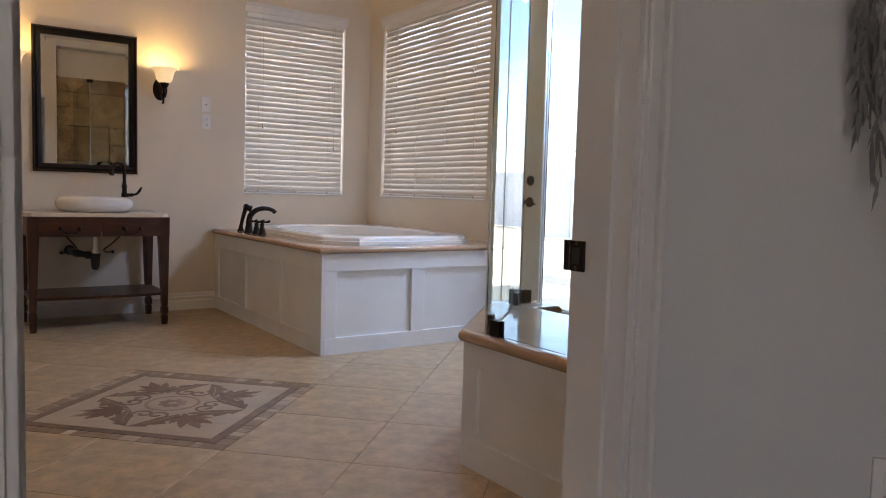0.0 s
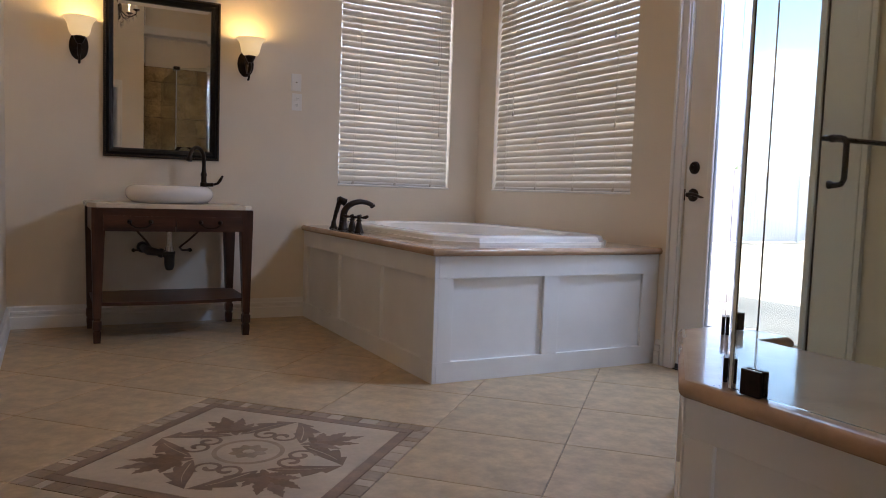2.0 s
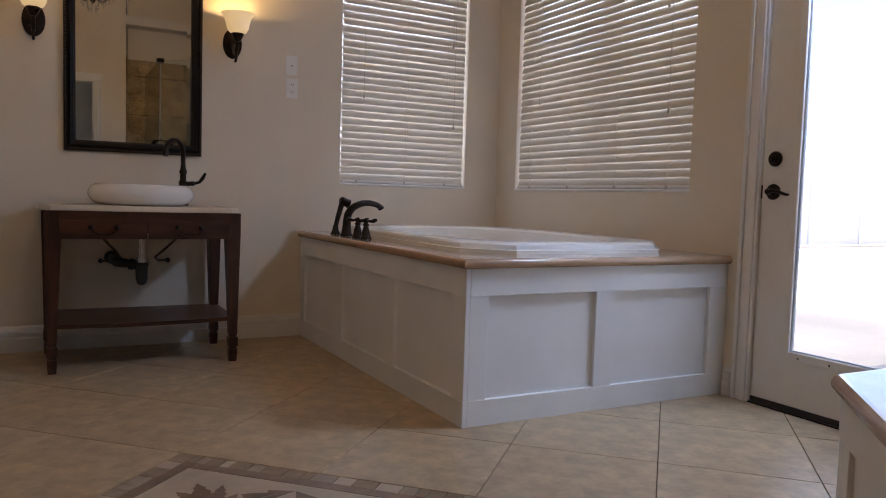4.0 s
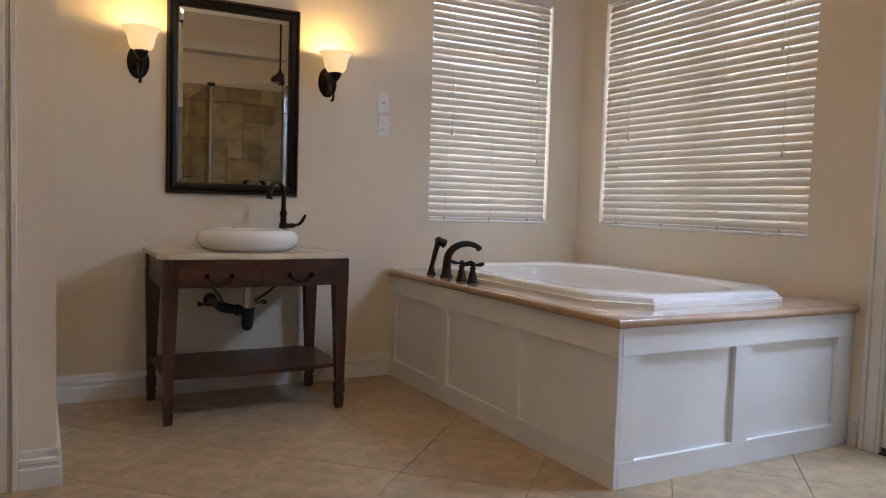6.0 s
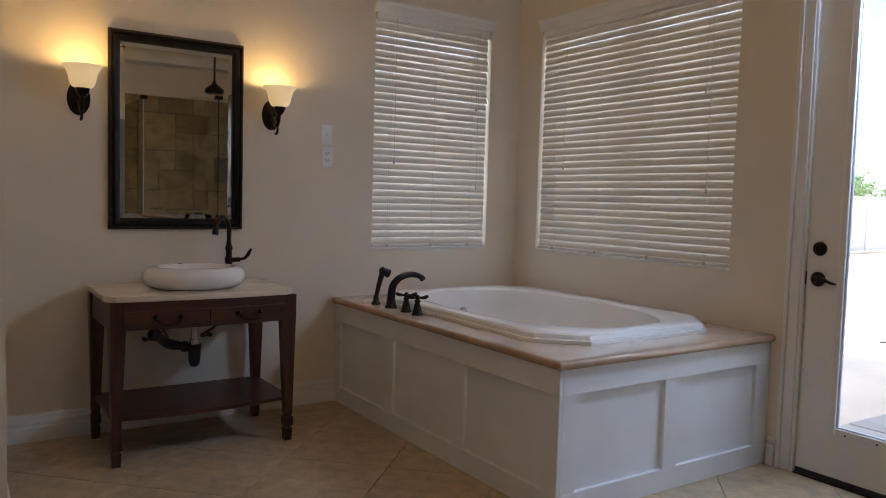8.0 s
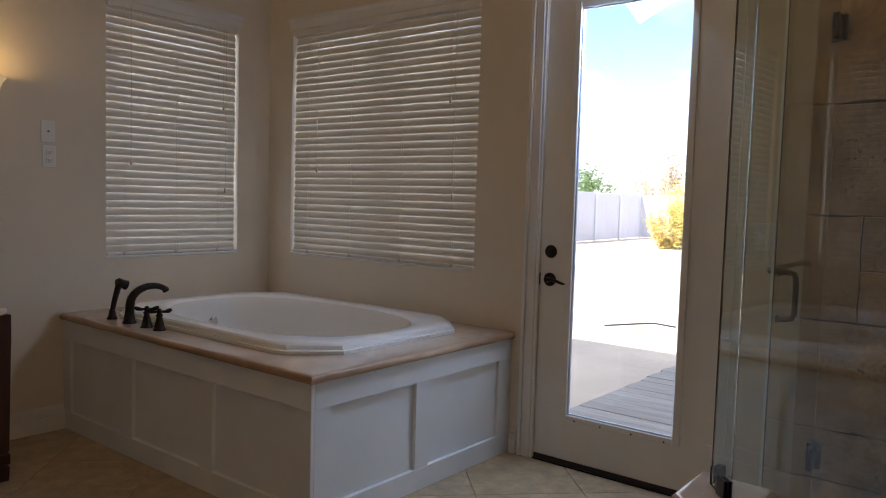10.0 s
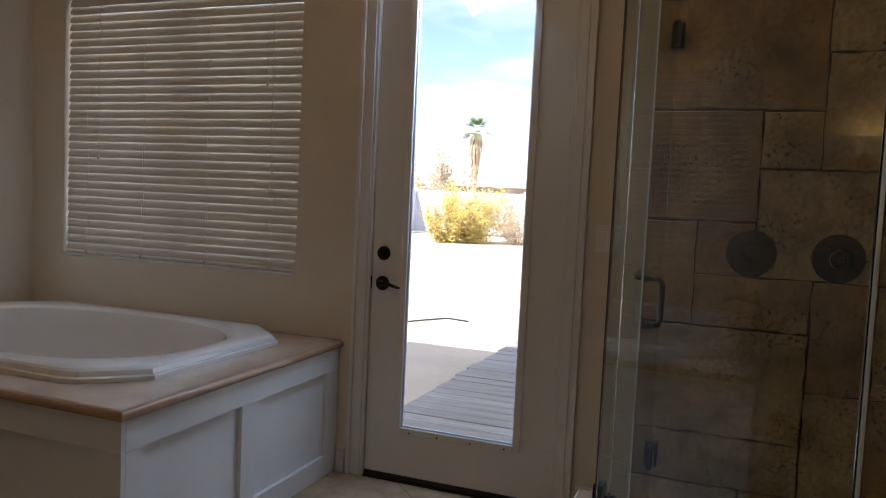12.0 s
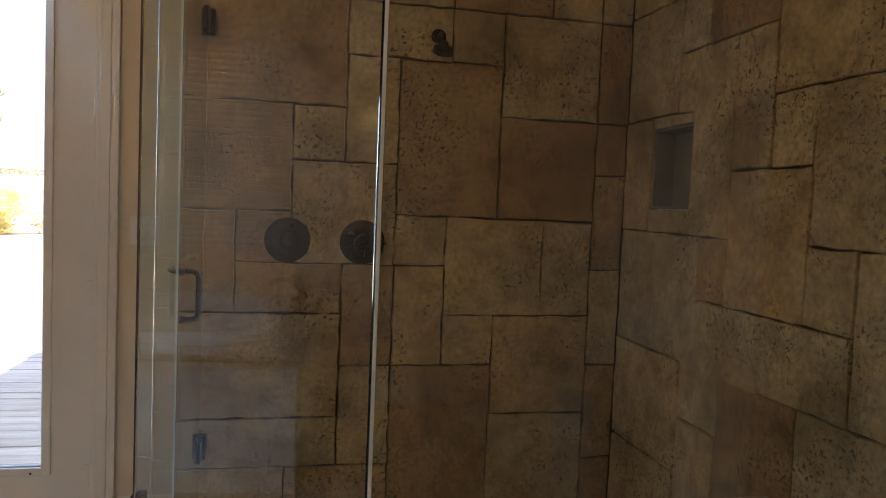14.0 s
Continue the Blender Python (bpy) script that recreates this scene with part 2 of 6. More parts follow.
M_CARPET = material("beige_carpet", (0.42, 0.36, 0.29), 0.95, vary=0.12, scale=5, fine=200, bump=0.5)
M_CEIL = material("flat_ceiling_paint", (0.76, 0.71, 0.64), 0.85, vary=0.02, scale=2, fine=150, bump=0.05)
M_GLASS = glass_material("clear_window_glass", (0.97, 0.985, 0.98))
M_SHOWER = glass_material("clear_shower_glass", (0.90, 0.965, 0.945))
M_CRYSTAL = glass_material("cut_crystal", (0.98, 0.98, 0.97))
M_SHADE = glow_material("alabaster_glass_shade", (1.0, 0.68, 0.26), 0.17)
M_BULB = glow_material("warm_bulb", (1.0, 0.75, 0.4), 3.0)
M_SLAT = slat_material("cream_blind_slat")
M_CORD = material("cream_cord", (0.62, 0.56, 0.48), 0.7, vary=0.05, bump=0.0)
mm = bpy.data.materials.new("silvered_mirror")
mm.use_nodes = True
mb = mm.node_tree.nodes["Principled BSDF"]
mb.inputs["Base Color"].default_value = (0.86, 0.87, 0.85, 1)
mb.inputs["Metallic"].default_value, mb.inputs["Roughness"].default_value = 1.0, 0.015
M_MIRROR = mm


# ---- mesh helpers ----
def box(bm, x0, x1, y0, y1, z0, z1, bevel=0.0, seg=1):
    r = bmesh.ops.create_cube(bm, size=1.0)
    vs = r["verts"]
    for v in vs:
        v.co = ((x0 + x1) / 2 + v.co.x * (x1 - x0), (y0 + y1) / 2 + v.co.y * (y1 - y0), (z0 + z1) / 2 + v.co.z * (z1 - z0))
    if bevel:
        es = list({e for v in vs for e in v.link_edges})
        bmesh.ops.bevel(bm, geom=es, offset=bevel, segments=seg, affect="EDGES", profile=0.5)
    return bm


def boxes(*rows, bevel=0.0):
    bm = bmesh.new()
    for r in rows:
        box(bm, *r, bevel=bevel)
    return bm


def prism(bm, poly, z0, z1, m=None):
    """A straight prism over a plan outline."""
    lo = [bm.verts.new((x, y, z0)) for x, y in poly]
    hi = [bm.verts.new((x, y, z1)) for x, y in poly]
    n = len(poly)
    fs = [bm.faces.new(list(reversed(lo))), bm.faces.new(hi)]
    for i in range(n):
        fs.append(bm.faces.new((lo[i], lo[(i + 1) % n], hi[(i + 1) % n], hi[i])))
    if m is not None:
        bmesh.ops.transform(bm, matrix=m, verts=lo + hi)
    bmesh.ops.recalc_face_normals(bm, faces=fs)
    return bm


def loft(bm, rings, close_ends=True, smooth=True, crease=42):
    """Skin over rings of points of equal count."""
    rs = [[bm.verts.new(p) for p in ring] for ring in rings]
    n = len(rs[0])
    fs = []
    for a, b in zip(rs, rs[1:]):
        for i in range(n):
            f = bm.faces.new((a[i], a[(i + 1) % n], b[(i + 1) % n], b[i]))
            f.smooth = smooth
            fs.append(f)
    if close_ends:
        fs.append(bm.faces.new(list(reversed(rs[0]))))
        fs.append(bm.faces.new(rs[-1]))
    bmesh.ops.recalc_face_normals(bm, faces=fs)
    for e in {e for f in fs for e in f.edges}:
        if len(e.link_faces) == 2 and e.calc_face_angle(0.0) > radians(crease):
            e.smooth = False
    return bm


def lathe(bm, profile, at=(0, 0, 0), n=24, sx=1.0, sy=1.0, m=None, close=True):
    rings = []
    for r, z in profile:
        ring = []
        for i in range(n):
            a = 2 * math.pi * i / n
            p = Vector((r * sx * math.cos(a), r * sy * math.sin(a), z))
            p = (m @ p) if m is not None else p
            ring.append(p + Vector(at))
        rings.append(ring)
    return loft(bm, rings, close)


def tube(bm, pts, radius, n=12):
    """A round tube along points; radius a number or one for each point."""
    pts = [Vector(p) for p in pts]
    rads = radius if isinstance(radius, (list, tuple)) else [radius] * len(pts)
    up = Vector((0.31, 0.17, 0.93)).normalized()
    rings = []
    for i, p in enumerate(pts):
        d = (pts[min(i + 1, len(pts) - 1)] - pts[max(i - 1, 0)]).normalized()
        u = (up - d * up.dot(d))
        if u.length < 0.1:
            u = Vector((1, 0, 0)) - d * d.x
        u.normalize()
        w = d.cross(u)
        rings.append([p + rads[i] * (u * math.cos(2 * math.pi * k / n) + w * math.sin(2 * math.pi * k / n)) for k in range(n)])
        up = u
    return loft(bm, rings)


def mesh_of(bm, mat, name):
    me = bpy.data.meshes.new(name)
    bm.to_mesh(me)
    bm.free()
    for m in (mat if isinstance(mat, (list, tuple)) else [mat]):
        me.materials.append(m)
    return me


def thing(name, label, category, at=(0, 0, 0), group="", kind=""):
    ob = new(name)
    ob.empty_display_size = 0.1
    ob.location = at
    return tagged(ob, label, category, group, kind)


def part(name, bm, mat, parent, label=""):
    """One mesh under a thing or part; coordinates are the parent's world ones."""
    ob = new(name, mesh_of(bm, mat, name))
    ob.parent = parent
    if parent.parent is None:
        ob.matrix_parent_inverse = Matrix.Translation(parent.location).inverted()
    return tagged(ob, label) if label else ob


def single(name, bm, mat, label, category, group="", kind=""):
    return tagged(new(name, mesh_of(bm, mat, name)), label, category, group, kind)


def structure(name, bm, mat, label):
    return tagged(new(name, mesh_of(bm, mat, name)), label, name.split("_")[0], kind="structure")


# ---- plan ----
EX, NY, CEIL = 3.84, 6.18, 3.36          # east wall, north wall, ceiling
WX, SY, RX = -1.30, 1.20, 0.655          # west wall, south wall face, alcove's side wall
DOOR0, DOOR1, DOORH = 3.097, 4.012, 2.44  # garden door
W1 = (2.70, 3.59, 0.936, 2.40)           # north window
W2 = (4.425, 5.945, 0.936, 2.40)         # east window
SHY = 0.893                              # shower's south wall

# ---- walls ----
EXO, NYO = EX + 0.19, NY + 0.19
structure("wall_east", boxes((EX, EXO, 0.7, DOOR0, -0.2, CEIL), (EX, EXO, DOOR0, DOOR1, DOORH, CEIL), (EX, EXO, DOOR1, W2[0], -0.2, CEIL),
    (EX, EXO, W2[0], W2[1], -0.2, W2[2]), (EX, EXO, W2[0], W2[1], W2[3], CEIL), (EX, EXO, W2[1], NYO, -0.2, CEIL), (EX, EXO, DOOR0, DOOR1, -0.2, -0.004)), M_WALL,
    "cream painted wall with window and garden door")
structure("wall_north", boxes((RX - 0.1, W1[0], NY, NYO, -0.2, CEIL), (W1[0], W1[1], NY, NYO, -0.2, W1[2]), (W1[0], W1[1], NY, NYO, W1[3], CEIL), (W1[1], EX, NY, NYO, -0.2, CEIL)), M_WALL,
    "cream painted wall behind vanity and tub")
structure("wall_alcove", boxes((RX - 0.115, RX, 5.03, 7.0, -0.2, CEIL), (0.453, RX - 0.115, 5.03, 5.145, -0.2, CEIL), (-0.30, 0.453, 5.03, 5.145, 2.08, CEIL), (WX, -0.30, 5.03, 5.145, -0.2, CEIL)), M_WALL,
    "cream painted wall end beside the vanity")
structure("wall_west", boxes((WX - 0.12, WX, SY - 0.11, 5.145, -0.2, CEIL)), M_WALL, "cream painted bathroom wall")
structure("wall_closet", boxes((WX - 0.12, WX, 5.145, 7.0, -0.2, CEIL), (WX, RX - 0.115, 6.9, 7.0, -0.2, CEIL)), M_WALL, "cream painted wall of the side room")
structure("wall_south", boxes((WX, 0.664, SY - 0.11, SY, -0.2, CEIL), (0.664, 1.607, SY - 0.11, SY, 2.06, CEIL), (1.607, 1.93, SY - 0.11, SY, -0.2, CEIL)), M_WALL,
    "cream painted wall round the entrance doorway")
structure("wall_shower", boxes((1.88, 1.93, SHY - 0.03, SY - 0.11, -0.2, CEIL), (1.98, EX, SHY - 0.11, SHY - 0.03, -0.2, 1.372), (1.98, EX, SHY - 0.11, SHY - 0.03, 1.69, CEIL),
    (1.98, 3.28, SHY - 0.11, SHY - 0.03, 1.372, 1.69), (3.59, EX, SHY - 0.11, SHY - 0.03, 1.372, 1.69)), M_WALL, "cream painted wall above the shower stone")
structure("ceiling", boxes((WX - 0.12, EXO, 0.6, 7.0, CEIL, CEIL + 0.15)), M_CEIL, "flat cream painted ceiling")
# the room before the doorway; an unseen south opening is added for daylight
structure("wall_bedroom", boxes((-2.6, 0.664, SY - 0.122, SY - 0.112, -0.1, 2.75), (0.664, 1.607, SY - 0.122, SY - 0.112, 2.06, 2.75), (1.607, 1.66, SY - 0.122, SY - 0.112, -0.1, 2.75), (2.20, 3.6, SY - 0.662, SY - 0.65, -0.1, 2.75),
    (3.6, 3.72, -3.4, SY - 0.65, -0.1, 2.75), (-2.72, -2.6, -3.4, SY, -0.1, 2.75), (-2.72, -2.5, -3.52, -3.4, -0.1, 2.75), (-0.5, 3.72, -3.52, -3.4, -0.1, 2.75), (-2.5, -0.5, -3.52, -3.4, -0.1, 0.12), (-2.5, -0.5, -3.52, -3.4, 1.8, 2.75)), M_BEDWALL, "pale grey painted wall outside the bathroom doorway")
structure("wall_bedroom_splay", prism(bmesh.new(), [(1.66, SY - 0.122), (2.20, SY - 0.662), (2.21, SY - 0.65), (1.885, SHY - 0.018), (1.878, SY - 0.112), (1.66, SY - 0.112)], -0.1, 2.75), M_BEDWALL, "pale grey splayed wall beside the doorway")
structure("ceiling_bedroom", boxes((-2.72, 3.72, -3.52, SY - 0.11, 2.75, 2.85)), M_CEIL, "flat white painted ceiling")
structure("floor_bedroom", boxes((-2.72, 3.72, -3.52, SY - 0.05, -0.1, -0.006)), M_CARPET, "beige carpet outside the bathroom")
structure("floor", boxes((WX, EX, SY - 0.05, NY, -0.15, -0.008), (2.2, EX, SHY - 0.1, SY - 0.05, -0.15, -0.008), (WX, RX, NY, 6.9, -0.15, -0.008)), M_GROUT, "tan grout bed of the tiled floor")


# ---- trim ----
def baseboard_profile(h=0.135):
    return [(0, 0), (0.020, 0), (0.020, h * 0.52), (0.012, h * 0.55), (0.011, h * 0.63), (0.018, h * 0.66), (0.018, h * 0.76), (0.009, h * 0.80), (0.008, h * 0.94), (0.005, h), (0, h)]


def sweep(bm, profile, a, b, out):
    """A moulding from a to b along the plan, its profile turned to the side 'out'."""
    a, b, o = Vector((*a, 0)), Vector((*b, 0)), Vector((*out, 0))
    rings = [[p + o * u + Vector((0, 0, v)) for u, v in profile] for p in (a, b)]
    return loft(bm, rings, smooth=False)


for a, b, o, where in (((RX, NY), (2.47, NY), (0, -1), "behind the vanity"), ((EX, DOOR1 + 0.098), (EX, 4.15), (-1, 0), "between tub and garden door"), ((RX, 5.015), (RX, NY), (1, 0), "on the alcove side"),
                       ((0.54, 5.03), (RX + 0.016, 5.03), (0, -1), "on the wall end"), ((EX, 2.80), (EX, DOOR0 - 0.098), (-1, 0), "beside the garden door"),
                       ((WX, SY), (WX, 5.03), (1, 0), "on the west wall"), ((WX, SY), (0.58, SY), (0, 1), "on the south wall"), ((1.69, SY), (1.93, SY), (0, 1), "on the south wall")):
    structure("baseboard", sweep(bmesh.new(), baseboard_profile(), a, b, o), M_TRIM, "white stepped wooden baseboard " + where)


def casing(name, along, c0, c1, face, out, top, w=0.09, label="white moulded door casing"):
    """A fluted casing round an opening from c0 to c1 on a wall plane."""
    def strips(u0, u1, z0, z1, flip):
        bm = bmesh.new()
        cuts = ((0.0, 0.16, 0.012), (0.16, 0.62, 0.018), (0.62, 0.78, 0.013), (0.78, 1.0, 0.024))
        for f0, f1, d in cuts:
            if flip:
                f0, f1 = 1 - f1, 1 - f0
            s0, s1 = u0 + (u1 - u0) * f0, u0 + (u1 - u0) * f1
            lo, hi = (face, face + out * d) if out > 0 else (face + out * d, face)
            if along == "y":
                box(bm, lo, hi, s0, s1, z0, z1, bevel=0.002)
            else:
                box(bm, s0, s1, lo, hi, z0, z1, bevel=0.002)
        return bm
    t = tagged(new(name), label, "casing", kind="structure")
    part("jamb_casing", strips(c0 - w, c0, 0, top, True), M_TRIM, t)
    part("jamb_casing", strips(c1, c1 + w, 0, top, False), M_TRIM, t)
    bm = bmesh.new()
    lo, hi = sorted((face, face + out * 0.02))
    if along == "y":
        box(bm, lo, hi, c0 - w, c1 + w, top, top + w, bevel=0.003)
    else:
        box(bm, c0 - w, c1 + w, lo, hi, top, top + w, bevel=0.003)
    part("head_casing", bm, M_TRIM, t)
    return t


casing("trim_garden_door", "y", DOOR0, DOOR1, EX, -1, DOORH, 0.085)
casing("trim_side_door", "x", -0.30, 0.453, 5.03, -1, 2.08, 0.085)
casing("trim_entrance_outer", "x", 0.664, 1.607, SY - 0.122, -1, 2.06, 0.058)
casing("trim_entrance", "x", 0.664, 1.607, SY, 1, 2.06, 0.075)
# entrance jambs with their stops
jamb = tagged(new("trim_entrance_jamb"), "white painted entrance door jamb with stop", "jamb", kind="structure")
part("jamb_left", boxes((0.664, 0.676, SY - 0.13, SY + 0.012, 0, 2.06), (0.676, 0.686, SY - 0.09, SY - 0.05, 0, 2.048)), M_TRIM, jamb)
part("jamb_right", boxes((1.595, 1.607, SY - 0.13, SY + 0.012, 0, 2.06), (1.585, 1.595, SY - 0.09, SY - 0.05, 0, 2.048)), M_TRIM, jamb)
part("jamb_head", boxes((0.676, 1.595, SY - 0.13, SY + 0.012, 2.048, 2.06)), M_TRIM, jamb)
strike = thing("strike_plate", "dark bronze strike plate screwed to the door jamb", "strike plate", (1.595, 1.2, 0.865))
bm = boxes((1.590, 1.5945, 1.174, 1.2125, 0.836, 0.893), (1.590, 1.6075, 1.2125, 1.2285, 0.836, 0.893), bevel=0.001)
part("plate", bm, M_BRONZE, strike)
part("latch_hole", boxes((1.5885, 1.5905, 1.186, 1.204, 0.850, 0.880)), M_SLOT, strike)
part("screw", lathe(bmesh.new(), [(0.004, 0), (0.003, 0.0015)], (1.590, 1.195, 0.888), 10, m=Matrix.Rotation(radians(-90), 3, "Y")), M_BEAD, strike)
part("screw", lathe(bmesh.new(), [(0.004, 0), (0.003, 0.0015)], (1.590, 1.195, 0.842), 10, m=Matrix.Rotation(radians(-90), 3, "Y")), M_BEAD, strike)


# ---- windows ----
def window(name, label, along, u0, u1, z0, z1, inner, outer, mullion):
    """Frame, panes and reveal sill in an opening of the north or east wall."""
    t = tagged(new(name), label, "window", kind="structure")
    def bx(bm, a0, a1, d0, d1, b0, b1, bevel=0.002):
        return box(bm, a0, a1, d0, d1, b0, b1, bevel) if along == "x" else box(bm, d0, d1, a0, a1, b0, b1, bevel)
    d0, d1 = outer - 0.07, outer - 0.02
    fr = bmesh.new()
    bx(fr, u0, u1, d0, d1, z0, z0 + 0.045); bx(fr, u0, u1, d0, d1, z1 - 0.045, z1)
    bx(fr, u0, u0 + 0.045, d0 + 0.001, d1 - 0.001, z0 + 0.045, z1 - 0.045); bx(fr, u1 - 0.045, u1, d0 + 0.001, d1 - 0.001, z0 + 0.045, z1 - 0.045)
    part("window_frame", fr, M_VINYL, t)
    mids = [u0 + 0.045] + ([(u0 + u1) / 2] if mullion else []) + [u1 - 0.045]
    if mullion:
        c = (u0 + u1) / 2
        part("mullion", bx(bmesh.new(), c - 0.035, c + 0.035, d0 - 0.035, d1 + 0.002, z0 + 0.045, z1 - 0.045), M_VINYL, t)
    for a, b in zip(mids, mids[1:]):
        p = part("pane", bx(bmesh.new(), a + 0.002, b - 0.002, d0 + 0.02, d0 + 0.024, z0 + 0.05, z1 - 0.05, 0), M_GLASS, t)
        p.visible_shadow = False
    part("window_sill", bx(bmesh.new(), u0 - 0.004, u1 + 0.004, inner - 0.006, d0, z0 - 0.012, z0 + 0.002, 0.003), M_TRIM, t)
    return t


window("window_1", "white vinyl window behind closed blinds above the tub", "x", *W1, NY, NYO, False)
window("window_2", "wide white vinyl sliding window behind closed blinds", "y", *W2, EX, EXO, True)


def blind(label, along, u0, u1, z0, z1, face, ladders, pitch=0.0432, tilt=65):
    """A cream slatted blind hanging inside a window opening."""
    depth = face + 0.032
    at = ((u0 + u1) / 2, depth, z0) if along == "x" else (depth, (u0 + u1) / 2, z0)
    t = thing("window_blind", label, "window blind", at)
    w = u1 - u0 - 0.022
    def place(bm):
        m = Matrix.Translation(((u0 + u1) / 2, depth, 0)) if along == "x" else Matrix.Translation((depth, (u0 + u1) / 2, 0)) @ Matrix.Rotation(radians(-90), 4, "Z")
        bmesh.ops.transform(bm, matrix=m, verts=bm.verts)
        return bm
    # one curved slat, shared by all
    bm = bmesh.new()
    prof = []
    for s in (-1, -0.66, -0.33, 0, 0.33, 0.66, 1):
        prof.append((s * 0.0255, 0.0062 * (1 - s * s) + 0.0014))
    prof += [(x, z - 0.0028) for x, z in reversed(prof)]
    rot = Matrix.Rotation(radians(tilt), 3, "X")
    loft(bm, [[Vector((x, 0, 0)) + rot @ Vector((0, a, b)) for a, b in prof] for x in (-w / 2, w / 2)], smooth=False)
    me = mesh_of(bm, M_SLAT, "slat")
    rng = random.Random(int(u0 * 100))
    n = int((z1 - 0.05 - z0 - 0.03) / pitch) + 1
    for i in range(n):
        ob = new("slat", me)
        ob.parent = t
        z = z0 + 0.045 + i * pitch + rng.uniform(-0.0007, 0.0007)
        ob.location = (rng.uniform(-0.002, 0.002) if along == "x" else 0, 0, z - z0)
        ob.rotation_euler = (rng.uniform(-0.009, 0.009), rng.uniform(-0.001, 0.001), 0 if along == "x" else radians(-90))
        if along == "y":
            ob.rotation_euler = Euler((0, 0, radians(-90)))
            ob.rotation_euler.rotate_axis("X", rng.uniform(-0.009, 0.009))
    part("bottom_rail", place(box(bmesh.new(), -w / 2, w / 2, -0.024, 0.02, z0 + 0.004, z0 + 0.022, 0.004)), M_TRIM, t)
    part("head_rail", place(box(bmesh.new(), -w / 2, w / 2, -0.03, 0.03, z1 - 0.05, z1 - 0.002, 0.003)), M_TRIM, t)
    for f in ladders:
        x = -w / 2 + f * w
        part("ladder_cord", place(boxes((x - 0.0006, x + 0.0006, -0.0262, -0.0250, z0 + 0.02, z1 - 0.03), (x + 0.012, x + 0.0130, -0.0262, -0.0252, z0 + 0.02, z1 - 0.03))), M_SLAT, t)
        part("rail_plug", place(box(bmesh.new(), x - 0.009, x + 0.009, -0.0265, -0.0225, z0 + 0.002, z0 + 0.024, 0.002)), M_CORD, t)
    for f, drop in ((0.16, 0.62), (0.88, 0.36), (0.9, 0.72)):
        x = -w / 2 + f * w
        part("pull_cord", place(box(bmesh.new(), x - 0.001, x + 0.001, -0.034, -0.032, z1 - drop * (z1 - z0), z1 - 0.03)), M_CORD, t)
        part("tassel", place(lathe(bmesh.new(), [(0.002, 0.02), (0.006, 0.012), (0.0075, -0.012), (0.005, -0.016)], (x, -0.033, z1 - drop * (z1 - z0) - 0.012), 10)), M_CORD, t)
    # moulded valance on the wall above
    val = bmesh.new()
    prof = [(0.0, 0.0), (0.012, 0.0), (0.016, 0.02), (0.022, 0.048), (0.034, 0.06), (0.036, 0.07), (0.0, 0.07)]
    v0, v1, zt = -(u1 - u0) / 2 - 0.012, (u1 - u0) / 2 + 0.012, z1 - 0.012
    dy = face - depth
    loft(val, [[Vector((x, dy - a, zt + b)) for a, b in prof] for x in (v0, v1)], smooth=False)
    part("valance", place(val), M_TRIM, t, "cream moulded valance board")
    return t


blind("closed cream slatted blind in the narrow window", "x", *W1, NY, (0.12, 0.5, 0.84))
blind("closed cream slatted blind in the wide window", "y", *W2, EX, (0.1, 0.36, 0.64, 0.9), tilt=67)

# ---- garden door ----
gd = thing("door_1", "white glazed garden door, closed, with bronze hardware", "door", (EX, DOOR0, 0), kind="structure")
gx0, gx1, g0, g1, gz0, gz1 = EX + 0.006, EX + 0.05, 3.267, 3.842, 0.247, 2.27
slab = boxes((gx0, gx1, DOOR0 + 0.004, g0, 0.03, DOORH - 0.004), (gx0, gx1, g1, DOOR1 - 0.004, 0.03, DOORH - 0.004), (gx0, gx1, g0, g1, 0.03, gz0), (gx0, gx1, g0, g1, gz1, DOORH - 0.004))
part("door_leaf", slab, M_TRIM, gd)
bead = bmesh.new()
for r in ((gx0 - 0.009, gx0 + 0.004, g0 - 0.018, g0 + 0.014, gz0 - 0.018, gz1 + 0.018), (gx0 - 0.009, gx0 + 0.004, g1 - 0.014, g1 + 0.018, gz0 - 0.018, gz1 + 0.018)):
    box(bead, *r, bevel=0.004, seg=2)
for r in ((gx0 - 0.008, gx0 + 0.004, g0 + 0.014, g1 - 0.014, gz0 - 0.018, gz0 + 0.014), (gx0 - 0.008, gx0 + 0.004, g0 + 0.014, g1 - 0.014, gz1 - 0.014, gz1 + 0.018)):
    box(bead, *r, bevel=0.004, seg=2)
part("glazing_bead", bead, M_TRIM, gd)
inner = bmesh.new()
for r in ((gx0 + 0.006, gx0 + 0.02, g0 + 0.002, g0 + 0.02, gz0 + 0.002, gz1 - 0.002), (gx0 + 0.006, gx0 + 0.02, g1 - 0.02, g1 - 0.002, gz0 + 0.002, gz1 - 0.002), (gx0 + 0.0065, gx0 + 0.0195, g0 + 0.02, g1 - 0.02, gz0 + 0.002, gz0 + 0.02), (gx0 + 0.0065, gx0 + 0.0195, g0 + 0.02, g1 - 0.02, gz1 - 0.02, gz1 - 0.002)):
    box(inner, *r, bevel=0.002)
part("spacer_bar", inner, M_VINYL, gd, "bluish white glazing spacer bar")
pane = part("pane", boxes((gx0 + 0.022, gx0 + 0.027, g0 + 0.001, g1 - 0.001, gz0 + 0.001, gz1 - 0.001)), M_GLASS, gd)
pane.visible_shadow = False
part("door_sweep", boxes((gx0 - 0.004, gx1, DOOR0 + 0.004, DOOR1 - 0.004, 0.006, 0.029)), M_RUBBER, gd)
